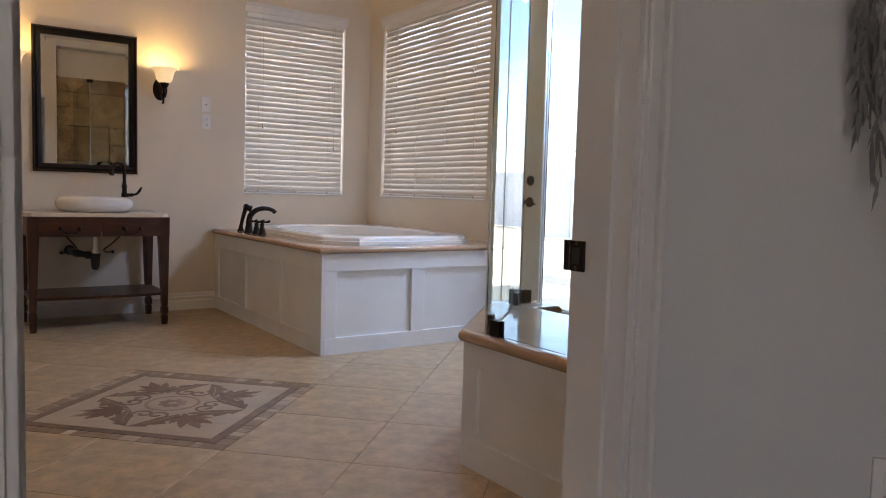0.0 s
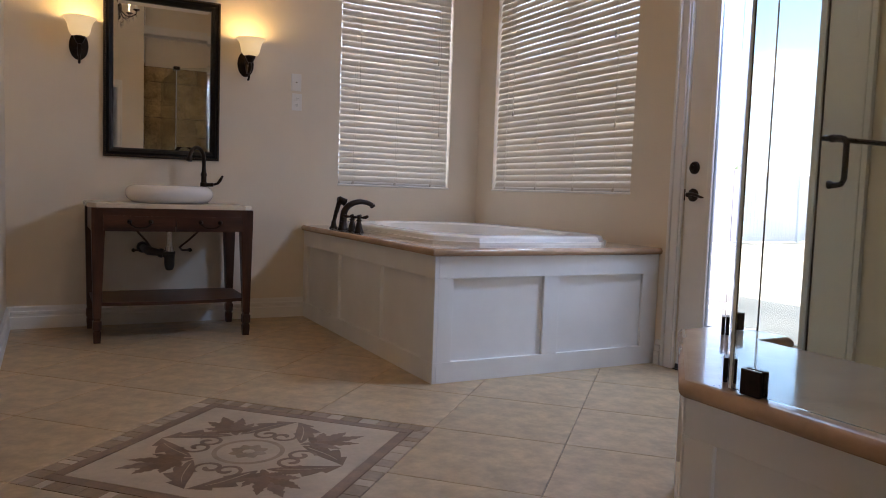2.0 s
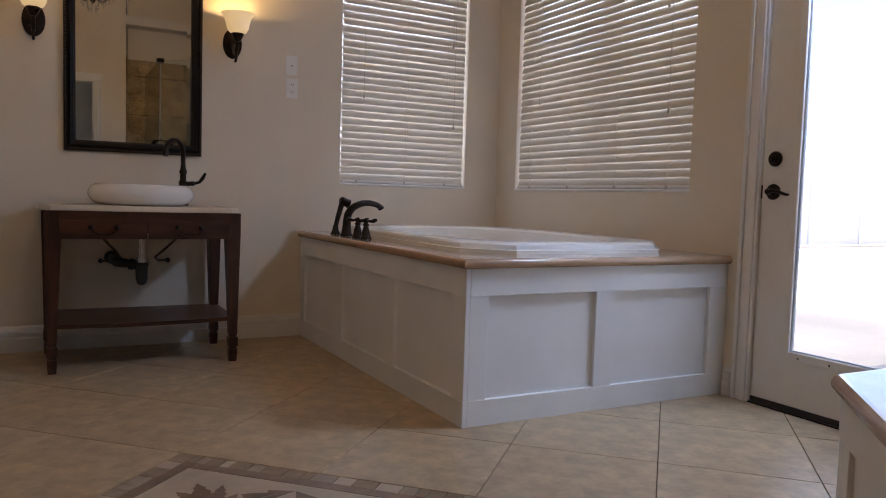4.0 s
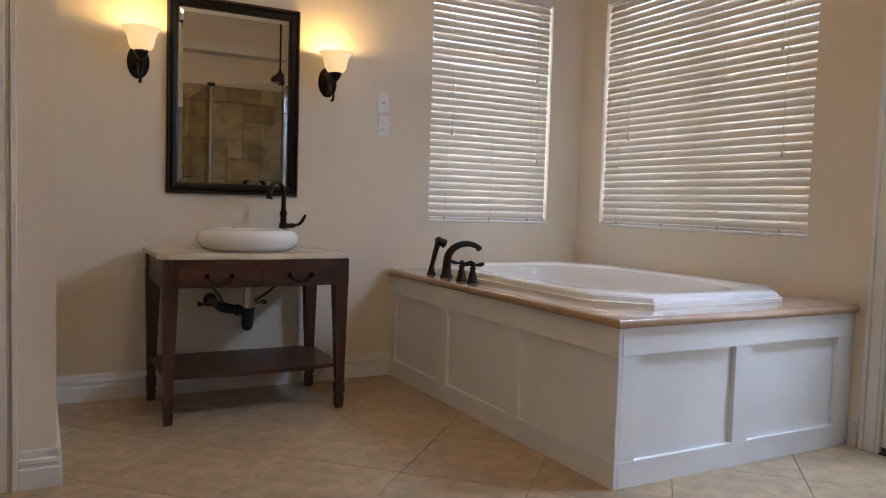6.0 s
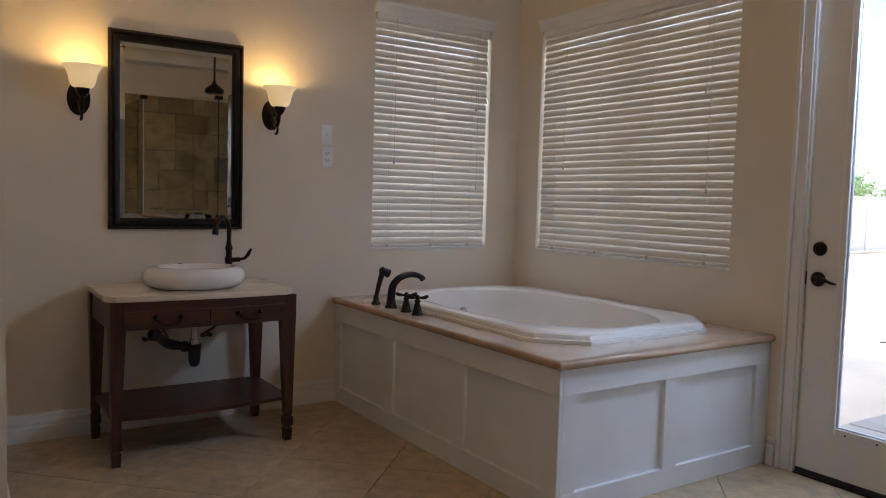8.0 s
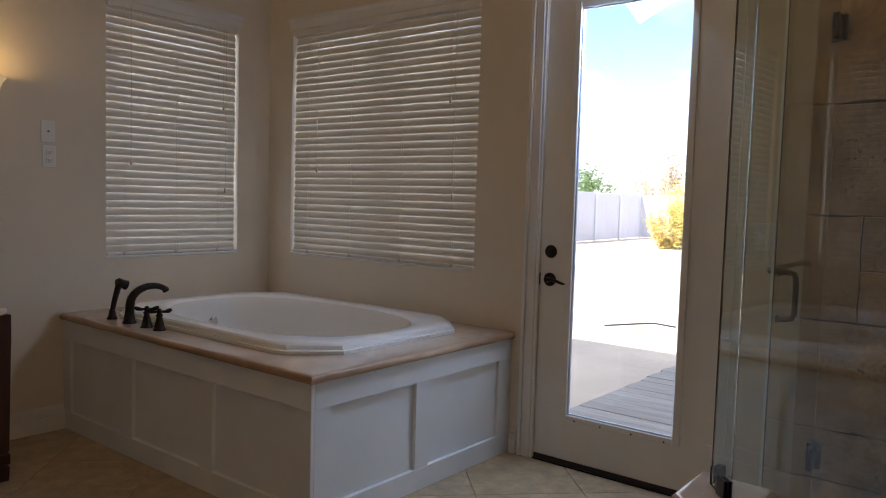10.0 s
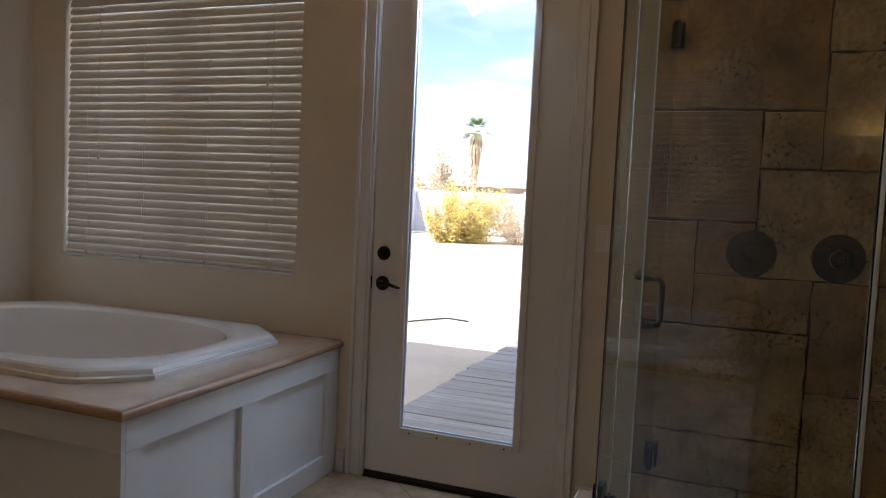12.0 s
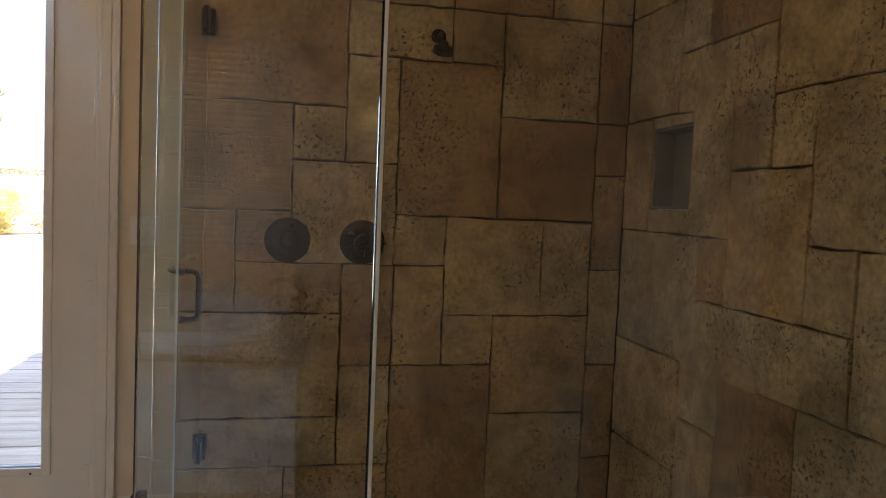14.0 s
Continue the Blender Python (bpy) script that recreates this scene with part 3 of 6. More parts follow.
for y in (3.32, 3.48, 3.64, 3.78):
    part("screw", lathe(bmesh.new(), [(0.005, 0), (0.003, 0.002)], (gx0 - 0.008, y, gz0 - 0.008), 8, m=Matrix.Rotation(radians(-90), 3, "Y")), M_BEAD, gd)
turn_w = Matrix.Rotation(radians(-90), 3, "Y")
bolt = part("deadbolt", lathe(bmesh.new(), [(0.033, 0), (0.033, 0.006), (0.028, 0.012), (0.012, 0.013), (0.012, 0.018), (0.005, 0.019)], (gx0, 3.95, 1.071), 28, m=turn_w), M_BRONZE, gd, "round dark bronze deadbolt")
part("thumb_turn", box(bmesh.new(), gx0 - 0.032, gx0 - 0.017, 3.946, 3.954, 1.056, 1.086, 0.003, 2), M_BRONZE, bolt)
lever = part("lever_rose", lathe(bmesh.new(), [(0.034, 0), (0.034, 0.007), (0.028, 0.013), (0.013, 0.015), (0.012, 0.045), (0.008, 0.048)], (gx0, 3.95, 0.93), 28, m=turn_w), M_BRONZE, gd, "round dark bronze lever handle")
part("lever", tube(bmesh.new(), [(gx0 - 0.042, 3.95 - s * 0.105, 0.93 + 0.006 * math.sin(s * 5) - 0.006 * s) for s in (0, 0.15, 0.3, 0.5, 0.7, 0.85, 1)], [0.0095, 0.009, 0.0085, 0.008, 0.007, 0.0065, 0.004], 12), M_BRONZE, lever)
part("latch_plate", boxes((gx0 - 0.003, gx0 + 0.03, DOOR1 - 0.005, DOOR1 + 0.001, 0.90, 0.96)), M_BRONZE, gd)
for z in (0.22, 0.95, 1.65, 2.28):
    h = part("hinge", lathe(bmesh.new(), [(0.004, -0.056), (0.0075, -0.05), (0.0075, 0.05), (0.004, 0.056)], (EX - 0.004, DOOR0 + 0.002, z), 12), M_TRIM, gd, "painted white door hinge")
    part("hinge_leaf", boxes((EX - 0.002, EX + 0.006, DOOR0 + 0.004, DOOR0 + 0.03, z - 0.048, z + 0.048)), M_TRIM, h)
structure("threshold", boxes((EX - 0.012, EXO + 0.04, DOOR0, DOOR1, -0.03, 0.006), bevel=0.003), M_BRONZE, "dark bronze sill under the garden door")
structure("trim_garden_jamb", boxes((EX + 0.052, EXO, DOOR0, DOOR0 + 0.012, 0.006, DOORH), (EX + 0.052, EXO, DOOR1 - 0.012, DOOR1, 0.006, DOORH), (EX + 0.052, EXO, DOOR0 + 0.012, DOOR1 - 0.012, DOORH - 0.012, DOORH)), M_TRIM, "white painted garden door jamb")

# ---- tub surround ----
TX, TY = 2.458, 4.162   # apron faces
DZ0, DZ1 = 0.602, 0.638  # deck slab


surround = thing("tub_surround", "white panelled wooden tub surround built into the corner", "tub surround", (TX, TY, 0))
def apron(along, a0, a1, face, z0, z1, splits, rail=0.105, low=0.10, thick=0.02):
    """Rails, stiles and recessed fields of one apron."""
    def bx(name, u0, u1, d0, d1, b0, b1, bevel=0.0015):
        lo, hi = face + d0, face + d1
        bm = box(bmesh.new(), u0, u1, lo, hi, b0, b1, bevel) if along == "x" else box(bmesh.new(), lo, hi, u0, u1, b0, b1, bevel)
        part(name, bm, M_PANEL, surround)
    bx("top_rail", a0, a1, 0, thick, z1 - rail, z1)
    bx("bottom_rail", a0, a1, 0, thick, z0, z0 + low)
    for s0, s1 in splits:
        bx("stile", s0, s1, 0.0006, thick, z0 + low, z1 - rail)
    for (_, f0), (f1, _) in zip(splits, splits[1:]):
        bx("field", f0 - 0.004, f1 + 0.004, thick - 0.001, thick + 0.012, z0 + low - 0.004, z1 - rail + 0.004, 0)


apron("x", TX + 0.0202, EX - 0.002, TY, 0.0, DZ0, ((TX + 0.0202, TX + 0.10), (3.078, 3.172), (3.73, EX - 0.002)))
apron("y", TY, NY - 0.002, TX, 0.0, DZ0, ((TY, TY + 0.10), (4.80, 4.90), (5.46, 5.57), (6.10, NY - 0.002)))
part("core", boxes((TX + 0.04, 2.70, TY + 0.04, NY - 0.002, 0, DZ0 - 0.03), (2.70, EX - 0.002, TY + 0.04, 4.38, 0, DZ0 - 0.03)), M_PANEL, surround)


def bullnose_slab(bm, poly, z0, z1, soft):
    """A slab whose outer edge is rounded; soft: which outline edges are exposed."""
    r = (z1 - z0) / 2
    n = len(poly)
    steps = [(-90 + 180 * k / 8) for k in range(9)]
    rings = []
    for s in steps:
        inset = r * (1 - math.cos(radians(s)))
        z = (z0 + z1) / 2 + r * math.sin(radians(s))
        ring = []
        for i in range(n):
            p, q, w = Vector(poly[i - 1]), Vector(poly[i]), Vector(poly[(i + 1) % n])
            d1, d2 = (q - p).normalized(), (w - q).normalized()
            n1, n2 = Vector((-d1.y, d1.x)), Vector((-d2.y, d2.x))
            i1, i2 = inset * soft[i - 1], inset * soft[i]
            den = n1.x * n2.y - n1.y * n2.x
            if abs(den) < 1e-6:
                o = n1 * max(i1, i2)
            else:
                o = Vector(((i1 * n2.y - i2 * n1.y) / den, (n1.x * i2 - n2.x * i1) / den))
            ring.append(Vector((*(q + o), z)))
        rings.append(ring)
    return loft(bm, rings)


OC = ((2.60, 4.34), (3.775, 6.06))  # tub rim's outer corners
deck = thing("tub_deck", "polished tan marble tub deck with rounded edge", "tub deck", (TX, TY, DZ0))
cut = (2.70, 3.68, 4.44, 5.96)
x0, y0, x1, y1 = TX - 0.002, TY - 0.004, EX - 0.001, NY - 0.001
for r in ((x0, x1, y0, cut[2]), (x0, x1, cut[3], y1), (x0, cut[0], cut[2], cut[3]), (cut[1], x1, cut[2], cut[3])):
    part("slab", box(bmesh.new(), *r, DZ0, DZ1), M_CAP, deck)
edge = bmesh.new()
er = (DZ1 - DZ0) / 2
half = [(er * math.cos(radians(a)), er + er * math.sin(radians(a))) for a in range(-90, 91, 15)] + [(-0.004, 2 * er), (-0.004, 0)]
path = [Vector((EX - 0.001, y0, DZ0)), Vector((x0, y0, DZ0)), Vector((x0, NY - 0.001, DZ0))]
rings = []
for i, (p, o) in enumerate(zip(path, (Vector((0, -1, 0)), Vector((-1, -1, 0)), Vector((-1, 0, 0))))):
    rings.append([p + o * u + Vector((0, 0, v)) for u, v in half])
loft(edge, rings)
part("bullnose", edge, M_BULL, deck, "darker tan bullnose edge")

# ---- tub ----


def octo(cx, cy, hx, hy, clip, z, n=64, blend=0.0, power=2.6):
    """A ring between a clipped rectangle and a soft oval."""
    ring = []
    for i in range(n):
        a = 2 * math.pi * (i + 0.5) / n
        c, s = math.cos(a), math.sin(a)
        k = 1 / max(abs(c) / hx, abs(s) / hy)
        kc = (hx + hy - clip) / (abs(c) + abs(s))
        k = min(k, kc)
        e = (abs(c / hx) ** power + abs(s / hy) ** power) ** (-1 / power)
        r = k * (1 - blend) + e * blend
        ring.append(Vector((cx + r * c, cy + r * s, z)))
    return ring


cx, cy = (OC[0][0] + OC[1][0]) / 2, (OC[0][1] + OC[1][1]) / 2
hx, hy = (OC[1][0] - OC[0][0]) / 2, (OC[1][1] - OC[0][1]) / 2
tub = bmesh.new()
rows = [(0.0, DZ1, 0, 0.19), (0.0, DZ1 + 0.015, 0, 0.19), (0.003, DZ1 + 0.018, 0, 0.19), (0.014, DZ1 + 0.0185, 0, 0.19), (0.0145, DZ1 + 0.022, 0, 0.19), (0.019, DZ1 + 0.036, 0, 0.19), (0.028, DZ1 + 0.044, 0, 0.19),
        (0.040, DZ1 + 0.047, 0, 0.19), (0.064, DZ1 + 0.0475, 0.25, 0.2), (0.09, DZ1 + 0.047, 0.6, 0.22), (0.105, DZ1 + 0.044, 0.8, 0.24), (0.118, DZ1 + 0.034, 0.95, 0.24), (0.126, DZ1 + 0.014, 1, 0.24),
        (0.145, DZ1 - 0.04, 1, 0.24), (0.19, DZ1 - 0.2, 1, 0.24), (0.25, DZ1 - 0.36, 1, 0.25), (0.33, DZ1 - 0.40, 1, 0.25)]
loft(tub, [octo(cx, cy, hx - d, hy - d, c, z, 96, bl) for d, z, bl, c in rows], close_ends=False, crease=24)
bowl = thing("bathtub", "glossy white drop-in bathtub with stepped octagonal rim", "bathtub", (cx, cy, DZ1))
part("shell", tub, M_ACRYL, bowl)
fl = bmesh.new()
fl.faces.new([fl.verts.new(p) for p in octo(cx, cy, hx - 0.33, hy - 0.33, 0.25, DZ1 - 0.40, 96, 1)])
part("bottom", fl, M_ACRYL, bowl)
part("overflow", lathe(bmesh.new(), [(0.03, 0), (0.03, 0.006), (0.02, 0.01)], (3.19, 5.86, 0.55), 20, m=Matrix.Rotation(radians(90), 3, "X")), M_CHROME, bowl)

# ---- tub filler ----
FX = 2.552


def deck_handle(y):
    t = thing("faucet_handle", "oil-rubbed bronze cross-lever tub tap handle", "tap handle", (FX, y, DZ1), group="tub taps")
    part("base", lathe(bmesh.new(), [(0.031, 0), (0.031, 0.006), (0.026, 0.012), (0.022, 0.03), (0.016, 0.055), (0.0125, 0.066), (0.017, 0.07), (0.017, 0.076), (0.011, 0.082), (0.014, 0.094), (0.009, 0.104), (0.003, 0.108)], (FX, y, DZ1), 22), M_BRONZE, t)
    for s in (-1, 1):
        part("lever", tube(bmesh.new(), [(FX + s * 0.008, y - s * 0.005, DZ1 + 0.092), (FX + s * 0.022, y - s * 0.012, DZ1 + 0.091), (FX + s * 0.036, y - s * 0.02, DZ1 + 0.094), (FX + s * 0.046, y - s * 0.026, DZ1 + 0.10), (FX + s * 0.05, y - s * 0.028, DZ1 + 0.103)], [0.006, 0.0075, 0.011, 0.009, 0.003], 12), M_BRONZE, t)
    return t


deck_handle(5.49)
deck_handle(5.375)
spout = thing("tub_spout", "oil-rubbed bronze arched roman tub spout", "tub spout", (FX, 5.655, DZ1))
part("base", lathe(bmesh.new(), [(0.036, 0), (0.036, 0.006), (0.029, 0.016), (0.024, 0.05)], (FX, 5.655, DZ1), 24), M_BRONZE, spout)
pts = [Vector((FX, 5.655, DZ1 + 0.04)), Vector((FX + 0.002, 5.655, DZ1 + 0.08))] + [Vector((FX + 0.122 - 0.118 * math.cos(radians(a)), 5.655, DZ1 + 0.095 + 0.088 * math.sin(radians(a)))) for a in range(0, 140, 10)]
part("neck", tube(bmesh.new(), pts, [0.024 - 0.009 * i / (len(pts) - 1) for i in range(len(pts))], 16), M_BRONZE, spout)
part("tip", tube(bmesh.new(), [pts[-1], pts[-1] + Vector((0.008, 0, -0.012))], [0.0185, 0.0175], 16), M_BRONZE, spout)
spray = thing("hand_shower", "oil-rubbed bronze hand shower resting in deck holder", "hand shower", (FX, 5.83, DZ1))
part("base", lathe(bmesh.new(), [(0.028, 0), (0.028, 0.006), (0.02, 0.016), (0.015, 0.045), (0.013, 0.05)], (FX, 5.83, DZ1), 20), M_BRONZE, spray)
part("wand", tube(bmesh.new(), [(FX, 5.83, DZ1 + 0.04), (FX + 0.014, 5.83, DZ1 + 0.10), (FX + 0.03, 5.83, DZ1 + 0.155), (FX + 0.042, 5.83, DZ1 + 0.185)], [0.0125, 0.0145, 0.016, 0.02], 14), M_BRONZE, spray)
part("head", tube(bmesh.new(), [(FX + 0.024, 5.83, DZ1 + 0.190), (FX + 0.034, 5.83, DZ1 + 0.189), (FX + 0.066, 5.83, DZ1 + 0.178), (FX + 0.078, 5.83, DZ1 + 0.173)], [0.018, 0.026, 0.024, 0.027], 18), M_BRONZE, spray)

# ---- vanity ----
VX0, VX1, VY0, VY1, VZ = 1.062, 1.957, 5.562, 6.13, 0.778
vanity = thing("vanity_table", "dark walnut vanity table with two drawers and open shelf", "vanity table", (1.51, 5.85, 0))


def bow(x, depth):
    s = (x - (VX0 + VX1) / 2) / ((VX1 - VX0) / 2)
    return -depth * max(0.0, 1 - s * s)


def leg(x, y, sx, sy):
    bm = bmesh.new()
    def sq(r, z, lean):
        return [Vector((x + sx * lean + a * r, y + sy * lean + b * r, z)) for a, b in ((-1, -1), (1, -1), (1, 1), (-1, 1))]
    loft(bm, [sq(0.0175, 0.0, 0), sq(0.0205, 0.045, 0), sq(0.0205, 0.062, 0), sq(0.0165, 0.067, 0), sq(0.0165, 0.072, 0), sq(0.023, 0.078, 0), sq(0.023, 0.122, 0), sq(0.017, 0.127, 0), sq(0.017, 0.133, 0), sq(0.020, 0.14, 0), sq(0.033, 0.60, -0.005), sq(0.0345, 0.636, -0.005), sq(0.0345, VZ - 0.026, -0.005)], smooth=False)
    return bm


for lx, ly, sx, sy in ((1.112, 5.607, -1, -1), (1.928, 5.607, 1, -1), (1.10, 6.085, -1, 1), (1.928, 6.085, 1, 1)):
    part("leg", leg(lx, ly, sx, sy), M_WOOD, vanity)
XS = [1.14 + (1.90 - 1.14) * i / 16 for i in range(17)]


def bowed(bm, xs, y, depth, z0, z1, t=0.02):
    front = [(x, y + bow(x, depth)) for x in xs]
    return prism(bm, front + [(x, yy + t) for x, yy in reversed(front)], z0, z1)


part("front_rail", bowed(bmesh.new(), XS, 5.588, 0.035, 0.681, VZ - 0.026), M_WOODH, vanity)
for xs in ((XS[0] + 0.004, 1.513), (1.519, XS[-1] - 0.004)):
    sub = [xs[0] + (xs[1] - xs[0]) * i / 10 for i in range(11)]
    dr = part("drawer_front", bowed(bmesh.new(), sub, 5.583, 0.035, 0.624, 0.708, 0.018), M_WOODH, vanity)
    mid = (xs[0] + xs[1]) / 2
    yy = 5.583 + bow(mid, 0.035)
    h = part("drawer_pull", tube(bmesh.new(), [(mid - 0.055, yy - 0.012, 0.676), (mid - 0.05, yy - 0.02, 0.661), (mid - 0.028, yy - 0.024, 0.648), (mid, yy - 0.025, 0.644), (mid + 0.028, yy - 0.024, 0.648), (mid + 0.05, yy - 0.02, 0.661), (mid + 0.055, yy - 0.012, 0.676)], 0.0042, 8), M_BRONZE, dr, "dark bronze bail pull")
    for s in (-1, 1):
        part("pull_post", lathe(bmesh.new(), [(0.0035, 0.03), (0.011, 0.004), (0.013, 0), (0.008, -0.004)], (mid + s * 0.055, 5.583 + bow(mid + s * 0.055, 0.035) - 0.002, 0.678), 12, m=Matrix.Rotation(radians(90), 3, "X")), M_BRONZE, dr)
part("side_rail", boxes((1.083, 1.103, 5.64, 6.06, 0.624, VZ - 0.026)), M_WOOD, vanity)
part("side_rail", boxes((1.938, 1.956, 5.64, 6.06, 0.624, VZ - 0.026)), M_WOOD, vanity)
part("back_rail", boxes((1.13, 1.90, 6.075, 6.095, 0.624, VZ - 0.026)), M_WOODH, vanity)
xs = [1.095 + (1.945 - 1.095) * i / 16 for i in range(17)]
part("shelf", prism(bmesh.new(), [(x, 5.625 + bow(x, 0.05)) for x in xs] + [(1.945, 6.10), (1.095, 6.10)], 0.205, 0.224), M_WOODH, vanity)
top = bmesh.new()
front = [(x, VY0 + 0.018 + bow(x, 0.036)) for x in [1.135 + (1.885 - 1.135) * i / 16 for i in range(17)]]
outline = [(1.108, VY0 + 0.012)] + front + [(1.912, VY0 + 0.012), (VX1, VY0 + 0.06), (VX1, VY1), (VX0, VY1), (VX0, VY0 + 0.06)]
prism(top, outline, VZ - 0.026, VZ)
bmesh.ops.bevel(top, geom=[e for e in top.edges if abs(e.verts[0].co.z - e.verts[1].co.z) < 1e-5], offset=0.004, segments=2, affect="EDGES")
part("marble_top", top, M_VTOP, vanity, "cream marble top with clipped corners")

# ---- vessel sink and tap ----
BX, BY = 1.52, 5.83
sink = thing("vessel_sink", "white glazed oval vessel sink on the vanity", "sink", (BX, BY, VZ))
prof = [(0.185, 0.0), (0.217, 0.006), (0.243, 0.026), (0.256, 0.052), (0.255, 0.072), (0.243, 0.094), (0.222, 0.107), (0.198, 0.110), (0.183, 0.105), (0.163, 0.08), (0.12, 0.042), (0.05, 0.028), (0.02, 0.026)]
part("bowl", lathe(bmesh.new(), [(r * 0.975, z * 0.97) for r, z in prof], (BX, BY, VZ), 48, 1.0, 0.84), M_CERAM, sink)
part("drain_ring", lathe(bmesh.new(), [(0.03, 0.0), (0.03, 0.004), (0.018, 0.005), (0.016, 0.001)], (BX, BY, VZ + 0.027), 20), M_CHROME, sink)
part("overflow_hole", lathe(bmesh.new(), [(0.014, 0.0), (0.014, 0.002), (0.009, 0.003), (0.008, 0.0)], (BX - 0.035, BY + 0.162, VZ + 0.103), 16), M_BRONZE, sink, "small bronze overflow ring")
tap = thing("vessel_tap", "oil-rubbed bronze gooseneck tap with side lever", "tap", (1.745, 6.00, VZ))
tx, ty = 1.745, 6.00
part("body", lathe(bmesh.new(), [(0.03, 0), (0.03, 0.006), (0.023, 0.014), (0.02, 0.03), (0.018, 0.10), (0.022, 0.105), (0.022, 0.13), (0.017, 0.135), (0.016, 0.17), (0.02, 0.175), (0.02, 0.185), (0.014, 0.20), (0.0125, 0.22)], (tx, ty, VZ), 22), M_BRONZE, tap)
dv = Vector((BX + 0.06 - tx, BY - ty, 0)).normalized()
pts = [Vector((tx, ty, VZ + 0.20)), Vector((tx, ty, VZ + 0.255))] + [Vector((tx, ty, VZ + 0.27)) + dv * (0.075 - 0.075 * math.cos(radians(a))) + Vector((0, 0, 0.075 * math.sin(radians(a)))) for a in range(0, 171, 12)]
part("spout", tube(bmesh.new(), pts, 0.0125, 14), M_BRONZE, tap)
part("aerator", tube(bmesh.new(), [pts[-1], pts[-1] + Vector((dv.x * 0.006, dv.y * 0.006, -0.028))], [0.015, 0.0165], 14), M_BRONZE, tap)
lv = part("lever_hub", tube(bmesh.new(), [(tx + 0.01, ty - 0.006, VZ + 0.117), (tx + 0.055, ty - 0.02, VZ + 0.12)], [0.012, 0.013], 12), M_BRONZE, tap)
part("lever", tube(bmesh.new(), [(tx + 0.055, ty - 0.02, VZ + 0.12), (tx + 0.08, ty - 0.028, VZ + 0.128), (tx + 0.096, ty - 0.032, VZ + 0.15), (tx + 0.11, ty - 0.036, VZ + 0.178)], [0.008, 0.0085, 0.0105, 0.006], 10), M_BRONZE, lv)
trap = thing("drain_trap", "black plastic sink trap with chrome tailpiece under the vanity", "drain trap", (BX, BY, 0.5))
part("tailpiece", tube(bmesh.new(), [(BX, BY, VZ - 0.027), (BX, BY, 0.50)], 0.017, 14), M_CHROME, trap)
part("nut", tube(bmesh.new(), [(BX, BY, 0.515), (BX, BY, 0.485)], [0.024, 0.026], 12), M_CHROME, trap)
part("bottle", lathe(bmesh.new(), [(0.012, -0.115), (0.022, -0.108), (0.029, -0.085), (0.031, -0.02), (0.034, -0.018), (0.034, 0.0)], (BX, BY, 0.49), 20), M_PVC, trap)
part("waste_pipe", tube(bmesh.new(), [(BX, BY, 0.462), (BX - 0.03, BY + 0.005, 0.475), (BX - 0.06, BY + 0.012, 0.482), (BX - 0.09, BY + 0.025, 0.486), (BX - 0.11, BY + 0.06, 0.488), (BX - 0.115, BY + 0.12, 0.488), (BX - 0.115, NY - 0.012, 0.488)], [0.022, 0.022, 0.021, 0.024, 0.027, 0.024, 0.02], 14), M_PVC, trap)
part("slip_nut", tube(bmesh.new(), [(BX - 0.035, BY + 0.006, 0.477), (BX - 0.058, BY + 0.011, 0.481)], [0.028, 0.028], 10), M_PVC, trap)
part("wall_flange", lathe(bmesh.new(), [(0.036, 0), (0.036, 0.006), (0.024, 0.02)], (BX - 0.115, NY, 0.488), 20, m=Matrix.Rotation(radians(90), 3, "X")), M_PVC, trap)
for s in (-1, 1):
    hose = thing("supply_hose", "grey braided water supply hose under the sink", "supply hose", (BX + s * 0.14, NY, 0.56), group="sink supply hoses")
    part("hose", tube(bmesh.new(), [(BX + 0.19 * s, BY + 0.05, 0.66), (BX + 0.17 * s, BY + 0.06, 0.60), (BX + 0.12 * s, BY + 0.10, 0.545), (BX + 0.085 * s, BY + 0.18, 0.50), (BX + 0.11 * s, BY + 0.26, 0.475), (BX + 0.17 * s, NY - 0.03, 0.47)], 0.0065, 8), M_BEAD, hose)
    part("valve", tube(bmesh.new(), [(BX + 0.17 * s, NY - 0.035, 0.47), (BX + 0.17 * s, NY, 0.47)], [0.012, 0.012], 10), M_BRONZE, hose)

# ---- mirror ----
MX0, MX1, MZ0, MZ1 = 1.176, 1.868, 1.052, 2.064
mirror = thing("wall_mirror", "tall wall mirror in black frame with beaded edge", "mirror", ((MX0 + MX1) / 2, NY, MZ0))
def frame_bar(a, b, inward):
    """One side of the frame, mitred, with a stepped moulding."""
    prof = [(0.0, 0.002), (0.0, 0.022), (0.006, 0.03), (0.014, 0.03), (0.02, 0.024), (0.03, 0.034), (0.046, 0.03), (0.056, 0.016), (0.056, 0.002)]
    bm = bmesh.new()
    a, b = Vector(a), Vector(b)
    d = (b - a).normalized()
    inn = Vector(inward)
    loft(bm, [[a + inn * u + d * u + Vector((0, -v, 0)) for u, v in prof], [b + inn * u - d * u + Vector((0, -v, 0)) for u, v in prof]], smooth=False)
    return bm
cnr = [Vector((MX0, NY, MZ0)), Vector((MX1, NY, MZ0)), Vector((MX1, NY, MZ1)), Vector((MX0, NY, MZ1))]
ins = [(0, 0, 1), (-1, 0, 0), (0, 0, -1), (1, 0, 0)]
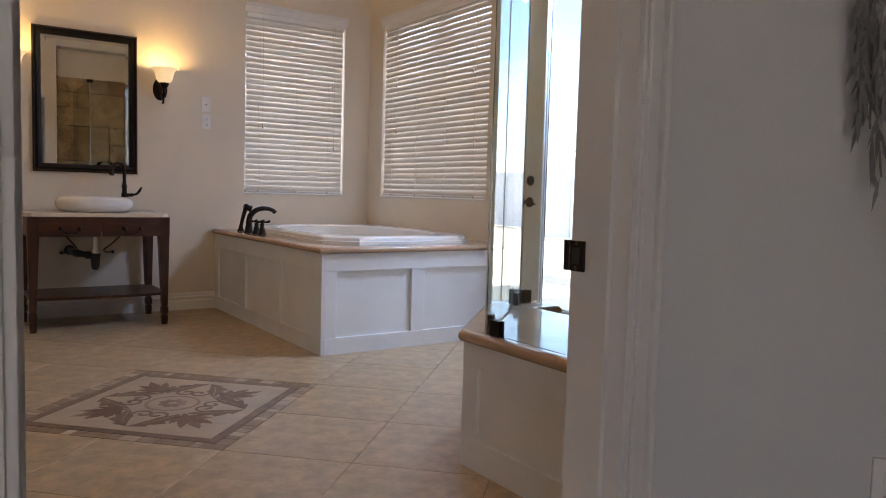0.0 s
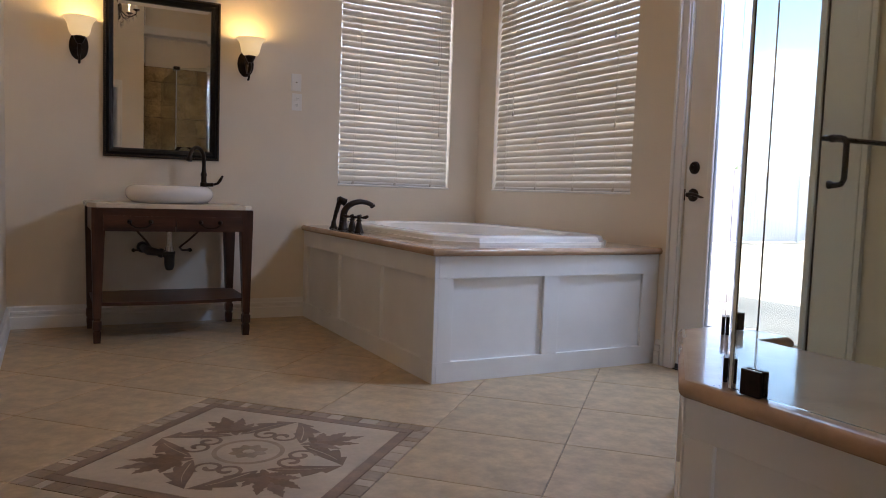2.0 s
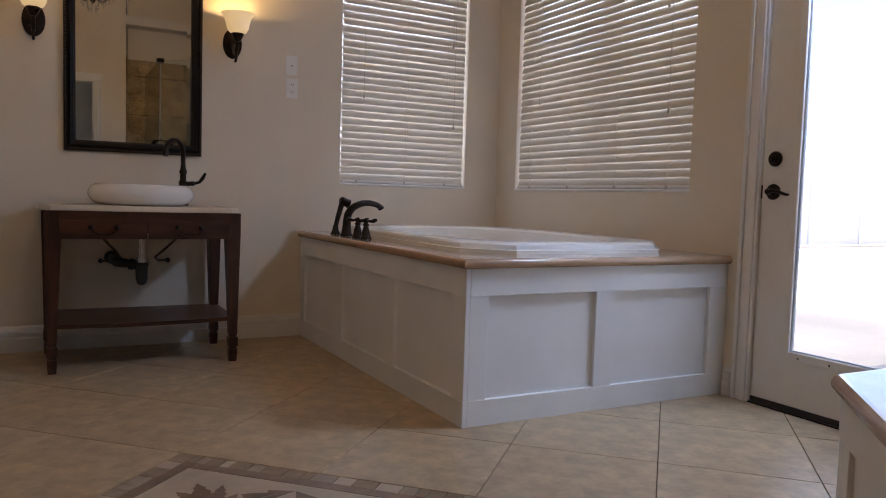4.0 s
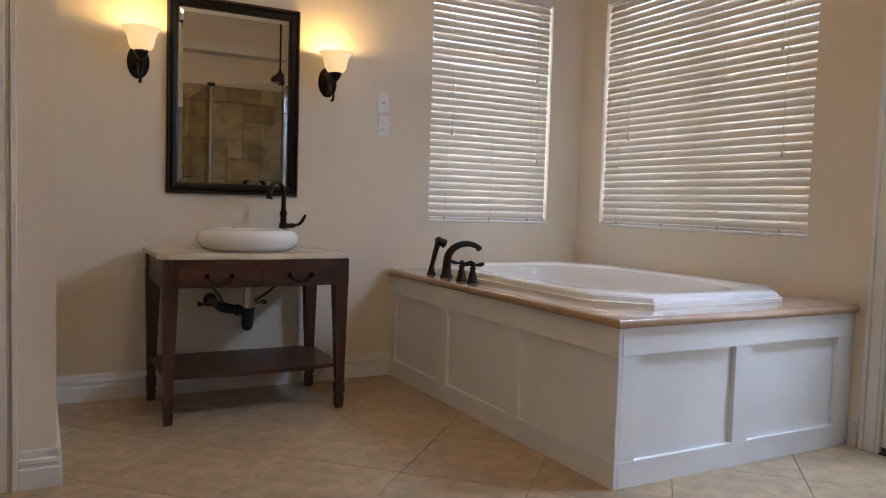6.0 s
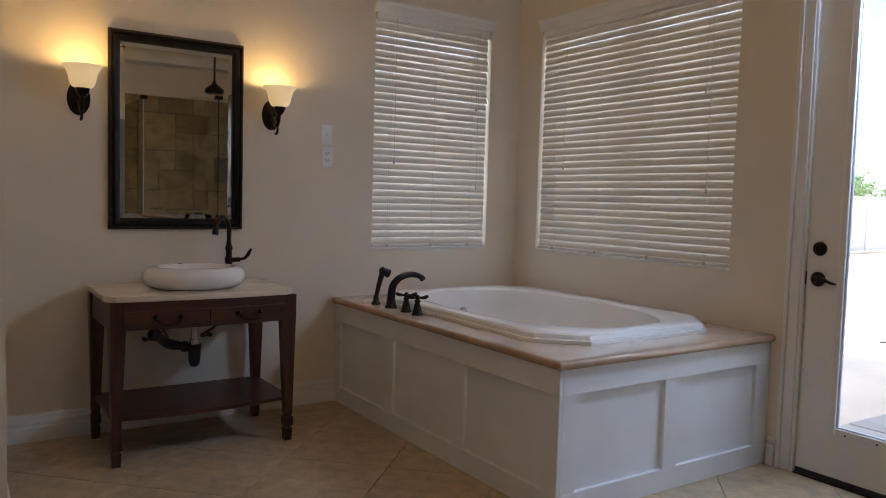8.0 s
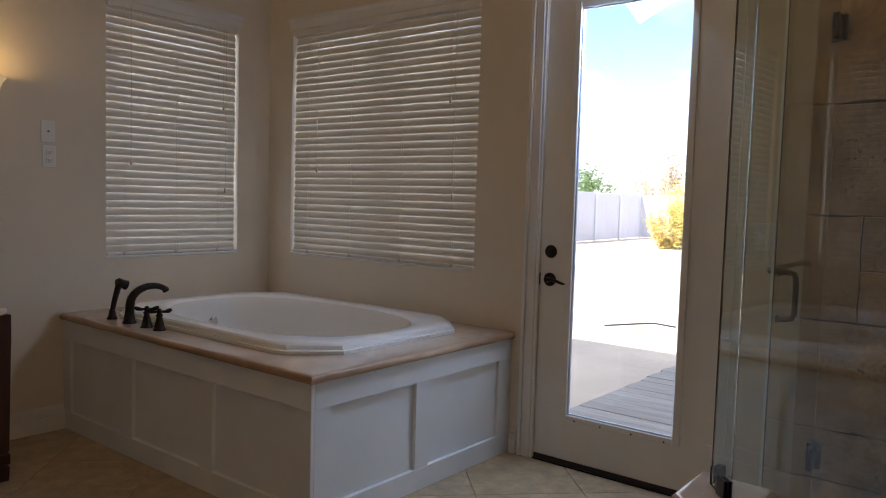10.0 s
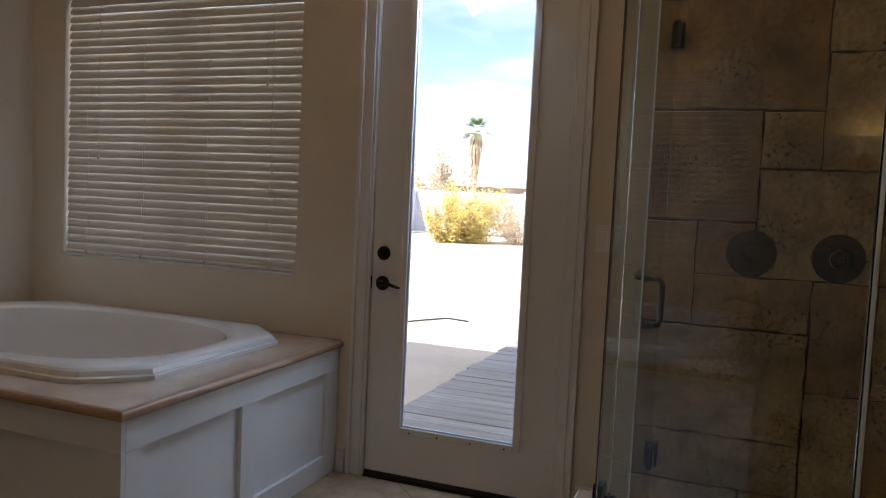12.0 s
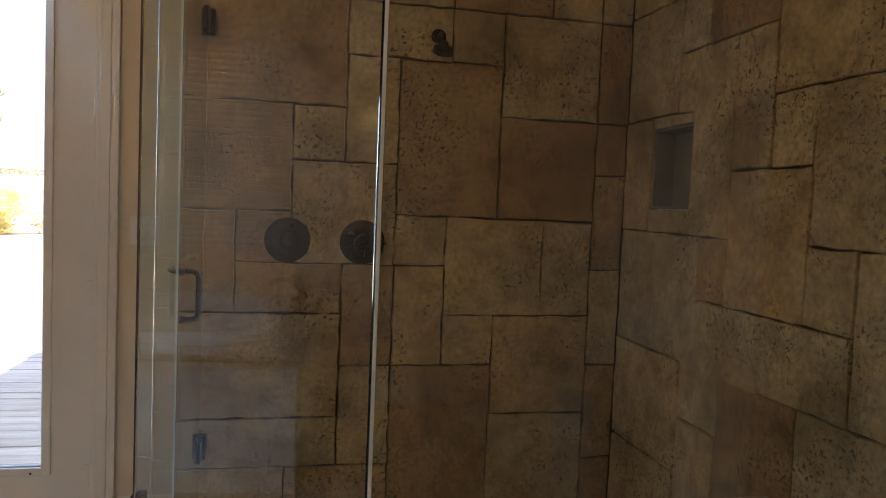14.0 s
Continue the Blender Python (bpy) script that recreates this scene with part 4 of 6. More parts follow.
for i in range(4):
    fb = part("frame_bar", frame_bar(cnr[i], cnr[(i + 1) % 4], ins[i]), M_BLACK, mirror)
    bm = bmesh.new()
    d = (cnr[(i + 1) % 4] - cnr[i])
    n = int(d.length / 0.0135)
    for k in range(n):
        p = cnr[i] + d * ((k + 0.5) / n) + Vector(ins[i]) * 0.009 + Vector((0, -0.03, 0))
        bmesh.ops.create_icosphere(bm, subdivisions=1, radius=0.0052, matrix=Matrix.Translation(p))
    part("beading", bm, M_BEAD, fb, "row of worn gilt beads")
g = bmesh.new()
x0, x1, z0, z1 = MX0 + 0.054, MX1 - 0.054, MZ0 + 0.054, MZ1 - 0.054
ring = lambda i, d: [Vector((x0 + i, NY - d, z0 + i)), Vector((x1 - i, NY - d, z0 + i)), Vector((x1 - i, NY - d, z1 - i)), Vector((x0 + i, NY - d, z1 - i))]
loft(g, [ring(0, 0.004), ring(0, 0.006), ring(0.026, 0.0078)], close_ends=False, smooth=False)
g.faces.new([g.verts.new(p) for p in ring(0.026, 0.0078)])
bmesh.ops.recalc_face_normals(g, faces=g.faces)
part("mirror_glass", g, M_MIRROR, mirror)


# ---- wall sconces ----
def sconce(x, z=1.70):
    t = thing("wall_sconce", "lit wall sconce with alabaster bell shade and bronze arm", "wall lamp", (x, NY, z), group="sconces beside the mirror")
    part("backplate", lathe(bmesh.new(), [(0.062, 0), (0.062, 0.006), (0.05, 0.014), (0.03, 0.022), (0.02, 0.03)], (x, NY, z), 28, 0.86, 1.35, m=Matrix.Rotation(radians(90), 3, "X")), M_BRONZE, t)
    pts = [Vector((x, NY - 0.025, z - 0.01))] + [Vector((x, NY - 0.07 - 0.05 * math.sin(radians(a)), z - 0.02 - 0.045 * math.cos(radians(a - 20)))) for a in range(0, 100, 20)] + [Vector((x, NY - 0.135, z + 0.02))]
    part("arm", tube(bmesh.new(), pts, 0.0105, 12), M_BRONZE, t)
    part("scroll", tube(bmesh.new(), [(x, NY - 0.085 - 0.024 * math.cos(radians(a)), z - 0.085 + 0.024 * math.sin(radians(a))) for a in range(-100, 190, 24)], [0.008 - 0.00035 * i for i in range(13)], 10), M_BRONZE, t)
    part("cup", lathe(bmesh.new(), [(0.012, -0.03), (0.02, -0.02), (0.03, 0.0), (0.034, 0.012), (0.03, 0.018)], (x, NY - 0.135, z + 0.022), 22), M_BRONZE, t)
    sh = [(0.03, 0.0), (0.047, 0.008), (0.058, 0.028), (0.064, 0.06), (0.074, 0.088), (0.092, 0.110), (0.089, 0.111), (0.071, 0.087), (0.061, 0.058), (0.055, 0.028), (0.044, 0.011), (0.026, 0.004)]
    part("shade", lathe(bmesh.new(), sh, (x, NY - 0.135, z + 0.034), 32), M_SHADE, t, "glowing alabaster glass bell shade")
    part("bulb", lathe(bmesh.new(), [(0.012, 0), (0.014, 0.012), (0.02, 0.026), (0.016, 0.042), (0.005, 0.05)], (x, NY - 0.135, z + 0.05), 14), M_BULB, t, "lit warm light bulb")
    lamp = new("sconce_light", bpy.data.lights.new("sconce_light", "POINT"))
    lamp.data.energy, lamp.data.color, lamp.data.shadow_soft_size = SCONCE, (1.0, 0.66, 0.22), 0.02
    lamp.location = (x, NY - 0.135, z + 0.128)
    return t


SCONCE = 0.62
sconce(1.042)
sconce(2.036)


# ---- plates ----
def outlet(at, turn, label, duplex=True, w=0.07, h=0.115):
    """A cover plate on a wall; turn: the way it faces, degrees about z from -y."""
    t = thing("outlet_plate" if duplex else "cover_plate", label, "outlet" if duplex else "cover plate", at)
    m = Matrix.Translation(at) @ Matrix.Rotation(radians(turn), 4, "Z")
    def put(bm):
        bmesh.ops.transform(bm, matrix=m, verts=bm.verts)
        return bm
    part("plate", put(box(bmesh.new(), -w / 2, w / 2, -0.006, 0, -h / 2, h / 2, 0.002, 2)), M_PLATE, t)
    if duplex:
        for s in (-1, 1):
            part("receptacle", put(box(bmesh.new(), -0.017, 0.017, -0.009, -0.0055, s * 0.021 - 0.014, s * 0.021 + 0.014, 0.003)), M_PLATE, t)
            for dx in (-0.0065, 0.0065):
                part("slot", put(box(bmesh.new(), dx - 0.0012, dx + 0.0012, -0.0098, -0.0085, s * 0.021 - 0.002, s * 0.021 + 0.007)), M_SLOT, t)
            part("ground_hole", put(box(bmesh.new(), -0.002, 0.002, -0.0098, -0.0085, s * 0.021 - 0.009, s * 0.021 - 0.005)), M_SLOT, t)
    else:
        part("socket", put(lathe(bmesh.new(), [(0.006, 0), (0.005, 0.008), (0.002, 0.009)], (0, -0.006, 0), 12, m=Matrix.Rotation(radians(90), 3, "X"))), M_CHROME, t)
    return t


outlet((2.388, NY, 1.483), 0, "white duplex power outlet above the tub")
outlet((2.382, NY, 1.615), 0, "white cable socket cover plate above the outlet", False)
outlet((1.955, 0.783, 0.487), -45, "white duplex power outlet on the grey wall")
sw = thing("light_switch", "white double rocker switch beside the garden door", "light switch", (EX, 2.915, 1.20))
part("plate", box(bmesh.new(), EX - 0.006, EX, 2.858, 2.972, 1.143, 1.257, 0.002, 2), M_PLATE, sw)
for y in (2.892, 2.938):
    part("rocker", box(bmesh.new(), EX - 0.0095, EX - 0.0055, y - 0.016, y + 0.016, 1.167, 1.233, 0.0015), M_PLATE, sw)

# ---- shower knee wall and bench ----
KX, KY = 2.16, 2.795          # knee wall faces
CZ0, CZ1 = 0.452, 0.495       # marble cap
A, B, DY = Vector((2.168, 2.207)), Vector((2.768, 2.750)), 2.69  # corners of the glass
knee = thing("knee_wall", "white panelled knee wall round the shower", "knee wall", (KX, SY, 0))


def raised_face(parent, p, q, z0, z1, stiles, stile_w=0.09, rail=0.09, low=0.11, thick=0.014):
    """Rails, stiles and recessed fields on a face from p to q (plan points), seen from its right side."""
    p, q = Vector(p), Vector(q)
    d = (q - p).normalized()
    length = (q - p).length
    m = Matrix(((d.x, -d.y, 0, p.x), (d.y, d.x, 0, p.y), (0, 0, 1, 0), (0, 0, 0, 1)))
    def add(name, u0, u1, v0, v1, b0, b1):
        bm = box(bmesh.new(), u0, u1, v0, v1, b0, b1, 0.0015 if v0 >= 0 else 0)
        bmesh.ops.transform(bm, matrix=m, verts=bm.verts)
        bmesh.ops.recalc_face_normals(bm, faces=bm.faces)
        part(name, bm, M_PANEL, parent)
    add("top_rail", 0, length, 0.0, thick, z1 - rail, z1)
    add("bottom_rail", 0, length, 0.0, thick, z0, z0 + low)
    for u in stiles:
        add("stile", max(0, u - stile_w / 2), min(length, u + stile_w / 2), 0.0, thick - 0.0006, z0 + low, z1 - rail)
    for u0, u1 in zip(stiles, stiles[1:]):
        add("field", u0 + stile_w / 2 - 0.003, u1 - stile_w / 2 + 0.003, -0.012, 0.0015, z0 + low - 0.003, z1 - rail + 0.003)


ins = 0.0145
inner = [(KX + ins, SHY + 0.002), (KX + ins, 2.322), (2.634, KY - ins), (2.86, KY - ins), (2.86, 2.62), (2.74, 2.62), (2.74, SHY + 0.002)]
core = prism(bmesh.new(), inner, 0.0, CZ0)
part("core", core, M_PANEL, knee)
raised_face(knee, (KX + ins, SHY + 0.01), (KX + ins, 2.322), 0.0, CZ0, (0.03, 0.76, 1.38))
raised_face(knee, (KX + ins, 2.322), (2.634, KY - ins), 0.0, CZ0, (0.045, 0.59))
raised_face(knee, (2.634, KY - ins), (2.86, KY - ins), 0.0, CZ0, (0.03, 0.196), 0.06)
cap_poly = [(2.13, SHY + 0.013), (2.74, SHY + 0.013), (2.75, 2.59), (2.885, 2.59), (2.885, 2.825), (2.637, 2.825), (2.13, 2.318)]
cap = thing("shower_bench_cap", "wet polished tan marble bench cap with bullnose edge", "marble cap", (2.09, SY, CZ0))
slab = bullnose_slab(bmesh.new(), cap_poly, CZ0, CZ1, (0, 1, 1, 1, 1, 1, 1))
edge = slab.copy()
for sheet, is_edge in ((slab, False), (edge, True)):
    for f in sheet.faces:
        f.normal_update()
    bmesh.ops.delete(sheet, geom=[f for f in sheet.faces if (abs(f.normal.z) < 0.93) != is_edge], context="FACES")
part("slab", slab, M_CAP, cap)
part("bullnose", edge, M_BULL, cap, "brown polished bullnose edge")
drops = bmesh.new()
rng = random.Random(77)
for _ in range(220):
    k = rng.random()
    along = A.lerp(B, rng.uniform(-0.1, 1.0)) if k < 0.6 else Vector((A.x, rng.uniform(SY + 0.1, A.y)))
    p = along + Vector((rng.gauss(0, 0.045), rng.gauss(0, 0.045)))
    if p.x < 2.155 or p.y - p.x > 0.155 or p.y > 2.79:
        continue
    r = rng.uniform(0.0009, 0.0024)
    lathe(drops, [(r, 0.0), (r * 0.85, r * 0.12), (r * 0.5, r * 0.22), (r * 0.05, r * 0.26)], (p.x, p.y, CZ1), 8, rng.uniform(0.8, 1.6), 1.0)
single("water_drops", drops, M_CRYSTAL, "clear water drops on the wet marble cap", "water drops", kind="stuff")
structure("curb", box(bmesh.new(), 2.885, EX - 0.018, 2.62, 2.77, 0.0, 0.10, 0.012, 3), M_CAP, "tan marble shower curb under the glass door")


# ---- shower glass ----
def glass_panel(t, p, q, z0, z1, thick=0.0095, name="glass_pane", foot=None):
    p, q = Vector(p), Vector(q)
    d = (q - p).normalized()
    n = Vector((-d.y, d.x)) * thick / 2
    bm = bmesh.new()
    prism(bm, [p - n, q - n, q + n, p + n], z0, z1)
    bmesh.ops.bevel(bm, geom=list(bm.edges), offset=0.001, segments=1, affect="EDGES")
    ob = part(name, bm, M_SHOWER, t)
    ob.visible_shadow = False
    return ob


GT = 2.20
enc = thing("shower_enclosure", "frameless clear glass shower enclosure with bronze clamps", "shower enclosure", (A.x, A.y, CZ1))
glass_panel(enc, (A.x, SHY + 0.015), (A.x, A.y - 0.004), CZ1 + 0.004, GT)
glass_panel(enc, (A.x + 0.004, A.y + 0.004), (B.x - 0.004, B.y - 0.004), CZ1 + 0.004, GT)
MY = B.y + (DY - B.y) * 0.4
glass_panel(enc, (B.x + 0.004, B.y), (2.885, MY), CZ1 + 0.004, GT)
glass_panel(enc, (2.886, MY), (3.071, DY), 0.104, GT)
M_EDGE = material("polished_glass_edge", (0.80, 0.86, 0.84), 0.15, vary=0.05, bump=0.0)
part("corner_seal", boxes((A.x - 0.0035, A.x + 0.0035, A.y - 0.0035, A.y + 0.0035, CZ1 + 0.004, GT)), M_EDGE, enc, "bright polished glass corner seam")
part("corner_seal", boxes((B.x - 0.0035, B.x + 0.0035, B.y - 0.0035, B.y + 0.0035, CZ1 + 0.004, GT)), M_SLOT, enc, "dark glass corner seam")
part("edge_seal", boxes((3.0615, 3.0685, DY - 0.0055, DY + 0.0075, 0.108, GT)), M_EDGE, enc, "bright clear edge seal")


def clamp(t, at, along, size=0.05, z=CZ1):
    d = Vector(along).normalized()
    n = Vector((-d.y, d.x))
    p = Vector(at)
    bm = bmesh.new()
    for s in (-1, 1):
        c = p + n * s * 0.0105
        prism(bm, [c - d * size / 2 - n * 0.005, c + d * size / 2 - n * 0.005, c + d * size / 2 + n * 0.005, c - d * size / 2 + n * 0.005], z + 0.001, z + size + 0.006)
    bmesh.ops.bevel(bm, geom=list(bm.edges), offset=0.0015, segments=1, affect="EDGES")
    part("glass_clamp", bm, M_BRONZE, t, "square dark bronze glass clamp")


dg = (B - A).normalized()
clamp(enc, (A.x + 0.004, 2.15), (0, 1)); clamp(enc, (A.x, 1.42), (0, 1))
clamp(enc, A + dg * 0.085, dg); clamp(enc, B - dg * 0.085, dg)
clamp(enc, (2.80, B.y + (DY - B.y) * 0.13), (1, -0.18))
for q in (A, B):
    part("top_bracket", boxes((q.x - 0.035, q.x + 0.035, q.y - 0.035, q.y + 0.035, GT - 0.02, GT + 0.018), bevel=0.003), M_BRONZE, enc, "dark bronze corner bracket on the glass")
gdoor = thing("shower_door", "closed frameless glass shower door with bronze pull", "shower door", (3.07, DY, 0.12))
glass_panel(gdoor, (3.079, DY), (3.805, DY), 0.112, GT, name="door_glass")
part("door_seal", boxes((3.0745, 3.0785, DY - 0.006, DY + 0.006, 0.112, GT)), M_SLOT, gdoor, "dark edge seal")
for z in (0.338, 2.02):
    h = part("hinge", boxes((3.725, 3.795, DY - 0.016, DY - 0.0055, z - 0.045, z + 0.045), (3.725, 3.795, DY + 0.0055, DY + 0.016, z - 0.045, z + 0.045), bevel=0.003), M_BRONZE, gdoor, "square dark bronze glass hinge")
    part("hinge_plate", boxes((3.795, 3.823, DY - 0.03, DY + 0.03, z - 0.05, z + 0.05)), M_BRONZE, h)
hx_ = 3.128
pull = part("pull_handle", tube(bmesh.new(), [(hx_, DY - 0.006, 1.115), (hx_, DY - 0.03, 1.117), (hx_, DY - 0.05, 1.112), (hx_, DY - 0.058, 1.097), (hx_, DY - 0.058, 0.983), (hx_, DY - 0.05, 0.968), (hx_, DY - 0.03, 0.963), (hx_, DY - 0.006, 0.965)], 0.0095, 12), M_BRONZE, gdoor, "dark bronze C-shaped pull")
for z in (1.115, 0.965):
    part("ferrule", lathe(bmesh.new(), [(0.014, 0), (0.014, 0.006), (0.0105, 0.012)], (hx_, DY - 0.005, z), 16, m=Matrix.Rotation(radians(90), 3, "X")), M_BRONZE, pull)
rail = part("towel_bar", tube(bmesh.new(), [(hx_, DY + 0.006, 1.115), (hx_, DY + 0.028, 1.117), (hx_ + 0.02, DY + 0.036, 1.118), (3.40, DY + 0.038, 1.12), (3.61, DY + 0.036, 1.12)], 0.0092, 12), M_BRONZE, gdoor, "dark bronze towel bar on the glass")
part("post", tube(bmesh.new(), [(3.603, DY + 0.006, 1.12), (3.603, DY + 0.044, 1.12)], [0.013, 0.0125], 12), M_BRONZE, rail)

# ---- shower fittings ----
def valve(y):
    t = thing("shower_valve", "round dark bronze shower valve with knob handle", "shower valve", (3.822, y, 1.181), group="shower valves")
    part("plate", lathe(bmesh.new(), [(0.092, 0), (0.092, 0.004), (0.086, 0.009), (0.07, 0.011), (0.066, 0.015), (0.04, 0.017)], (3.822, y, 1.181), 36, m=turn_w), M_BRONZE, t)
    k = part("knob", lathe(bmesh.new(), [(0.034, 0.015), (0.03, 0.04), (0.034, 0.045), (0.034, 0.062), (0.02, 0.068)], (3.822, y, 1.181), 28, m=turn_w), M_BRONZE, t)
    part("lever", tube(bmesh.new(), [(3.765, y, 1.181), (3.762, y, 1.151), (3.76, y, 1.124)], [0.008, 0.007, 0.006], 10), M_BRONZE, k)
    return t


valve(2.363)
valve(2.061)
head = thing("wall_shower", "dark bronze wall shower head on the stone", "shower", (3.822, 1.775, 2.045))
part("flange", lathe(bmesh.new(), [(0.032, 0), (0.032, 0.005), (0.02, 0.014)], (3.822, 1.775, 2.045), 24, m=turn_w), M_BRONZE, head)
part("arm", tube(bmesh.new(), [(3.82, 1.775, 2.045), (3.77, 1.775, 2.0455), (3.735, 1.79, 2.02), (3.72, 1.79, 1.995)], 0.0095, 12), M_BRONZE, head)
part("rose", lathe(bmesh.new(), [(0.012, 0.035), (0.018, 0.02), (0.04, 0.008), (0.045, -0.01), (0.04, -0.014)], (3.712, 1.775, 1.972), 26, m=Matrix.Rotation(radians(-38), 3, "Y")), M_BRONZE, head)
rain = thing("rain_shower", "dark bronze bell rain shower hanging from the ceiling", "shower", (3.06, 1.62, CEIL))
part("flange", lathe(bmesh.new(), [(0.075, 0.0), (0.07, -0.012), (0.02, -0.022)], (3.06, 1.62, CEIL), 26), M_BRONZE, rain)
part("rod", tube(bmesh.new(), [(3.06, 1.62, CEIL - 0.01), (3.06, 1.62, 2.52)], 0.011, 12), M_BRONZE, rain)
part("bell", lathe(bmesh.new(), [(0.015, 0.10), (0.022, 0.08), (0.03, 0.06), (0.075, 0.03), (0.105, 0.0), (0.105, -0.035), (0.095, -0.045)], (3.06, 1.62, 2.43), 32), M_BRONZE, rain)

# ---- chandelier over the medallion ----
CHX, CHY = 1.46, 3.52
ch = thing("chandelier", "small crystal chandelier with lit candle bulbs", "chandelier", (CHX, CHY, CEIL))
part("canopy", lathe(bmesh.new(), [(0.06, 0), (0.055, -0.015), (0.012, -0.03)], (CHX, CHY, CEIL), 22), M_BRONZE, ch)
part("chain", tube(bmesh.new(), [(CHX, CHY, CEIL - 0.02), (CHX, CHY, 2.66)], 0.005, 8), M_BRONZE, ch)
part("stem", lathe(bmesh.new(), [(0.006, 0.2), (0.022, 0.16), (0.012, 0.13), (0.03, 0.08), (0.035, 0.04), (0.015, 0.0), (0.025, -0.03), (0.008, -0.06)], (CHX, CHY, 2.46), 20), M_BRONZE, ch)
for k in range(5):
    a = 2 * math.pi * k / 5 + 0.4
    d = Vector((math.cos(a), math.sin(a), 0))
    o = Vector((CHX, CHY, 2.46))
    arm = part("arm", tube(bmesh.new(), [o + d * 0.02 + Vector((0, 0, 0.03)), o + d * 0.07 + Vector((0, 0, -0.02)), o + d * 0.12 + Vector((0, 0, -0.025)), o + d * 0.16 + Vector((0, 0, 0.0)), o + d * 0.165 + Vector((0, 0, 0.03))], 0.0055, 8), M_BRONZE, ch)
    e = o + d * 0.165
    part("drip_pan", lathe(bmesh.new(), [(0.008, 0.0), (0.03, 0.012), (0.032, 0.018), (0.01, 0.016)], (e.x, e.y, e.z + 0.025), 16), M_BRONZE, arm)
    part("candle", lathe(bmesh.new(), [(0.0095, 0), (0.0095, 0.07), (0.004, 0.072)], (e.x, e.y, e.z + 0.04), 12), M_PLATE, arm)
    part("flame_bulb", lathe(bmesh.new(), [(0.006, 0), (0.013, 0.02), (0.009, 0.045), (0.001, 0.065)], (e.x, e.y, e.z + 0.112), 12), M_BULB, arm, "lit candle bulb")
    for j in range(4):
        q = o + d * (0.165 - 0.03 * j) + Vector((0, 0, 0.01 - 0.025 * (j % 2)))
        part("crystal", lathe(bmesh.new(), [(0.001, 0.0), (0.007, -0.012), (0.008, -0.02), (0.001, -0.045)], (q.x, q.y, q.z - 0.01), 6), M_CRYSTAL, arm)
for j in range(7):
    a = 2 * math.pi * j / 7
    part("crystal", lathe(bmesh.new(), [(0.001, 0.0), (0.009, -0.014), (0.009, -0.024), (0.001, -0.06)], (CHX + 0.04 * math.cos(a), CHY + 0.04 * math.sin(a), 2.40 - 0.02 * (j % 2)), 6), M_CRYSTAL, ch)
glow = new("chandelier_light", bpy.data.lights.new("chandelier_light", "POINT"))
glow.data.energy, glow.data.color, glow.data.shadow_soft_size = 5.2, (1.0, 0.70, 0.36), 0.035
glow.location = (CHX, CHY, 2.69)

# ---- garden ----
GZ = -0.12
g = bmesh.new()
n = 40
vs = [[None] * (n + 1) for _ in range(n + 1)]
for i in range(n + 1):
    for j in range(n + 1):
        u, v = (2 * i / n - 1), (2 * j / n - 1)
        x, y = 4 + 900 * u ** 3, 5 + 900 * v ** 3
        d = math.hypot(x - 4, y - 5)
        vs[i][j] = g.verts.new((x, y, GZ + 0.05 * noise.noise(Vector((x * 0.2, y * 0.2, 0))) * min(1, max(0, d - 8) / 10)))
for i in range(n):
    for j in range(n):
        g.faces.new((vs[i][j], vs[i + 1][j], vs[i + 1][j + 1], vs[i][j + 1]))
structure("ground", g, M_SAND, "pale bare desert sand of the yard")
structure("house_eave", boxes((EXO, EXO + 0.55, -6.0, 9.0, 2.95, 3.12), (-4.0, EXO, NYO, NYO + 0.5, 2.95, 3.12)), M_STUCCO, "tan stucco roof eave of the house")
structure("house_roof", boxes((-4.0, EXO, -6.0, NYO, 3.53, 3.7)), M_ROOF, "brown roof of the house")
walkway = thing("boardwalk", "weathered grey wooden boardwalk outside the garden door", "boardwalk", (6.5, 3.4, -0.04))
board = mesh_of(box(bmesh.new(), -0.068, 0.068, -1.15, 1.15, -0.035, 0.0, 0.004), M_DECK, "board")
rng = random.Random(4)
for i in range(36):
    ob = new("board", board)
    ob.parent = walkway
    ob.location = (4.11 + i * 0.143 - 6.5, 3.24 - 3.4 + rng.uniform(-0.012, 0.012), rng.uniform(-0.003, 0.003))
    ob.rotation_euler = (rng.uniform(-0.002, 0.002), rng.uniform(-0.01, 0.01), rng.uniform(-0.004, 0.004))
for y in (2.3, 3.3, 4.3):
    part("joist", boxes((4.05, 9.2, y - 0.02, y + 0.02, GZ - 0.02, -0.076)), M_DECK, walkway)


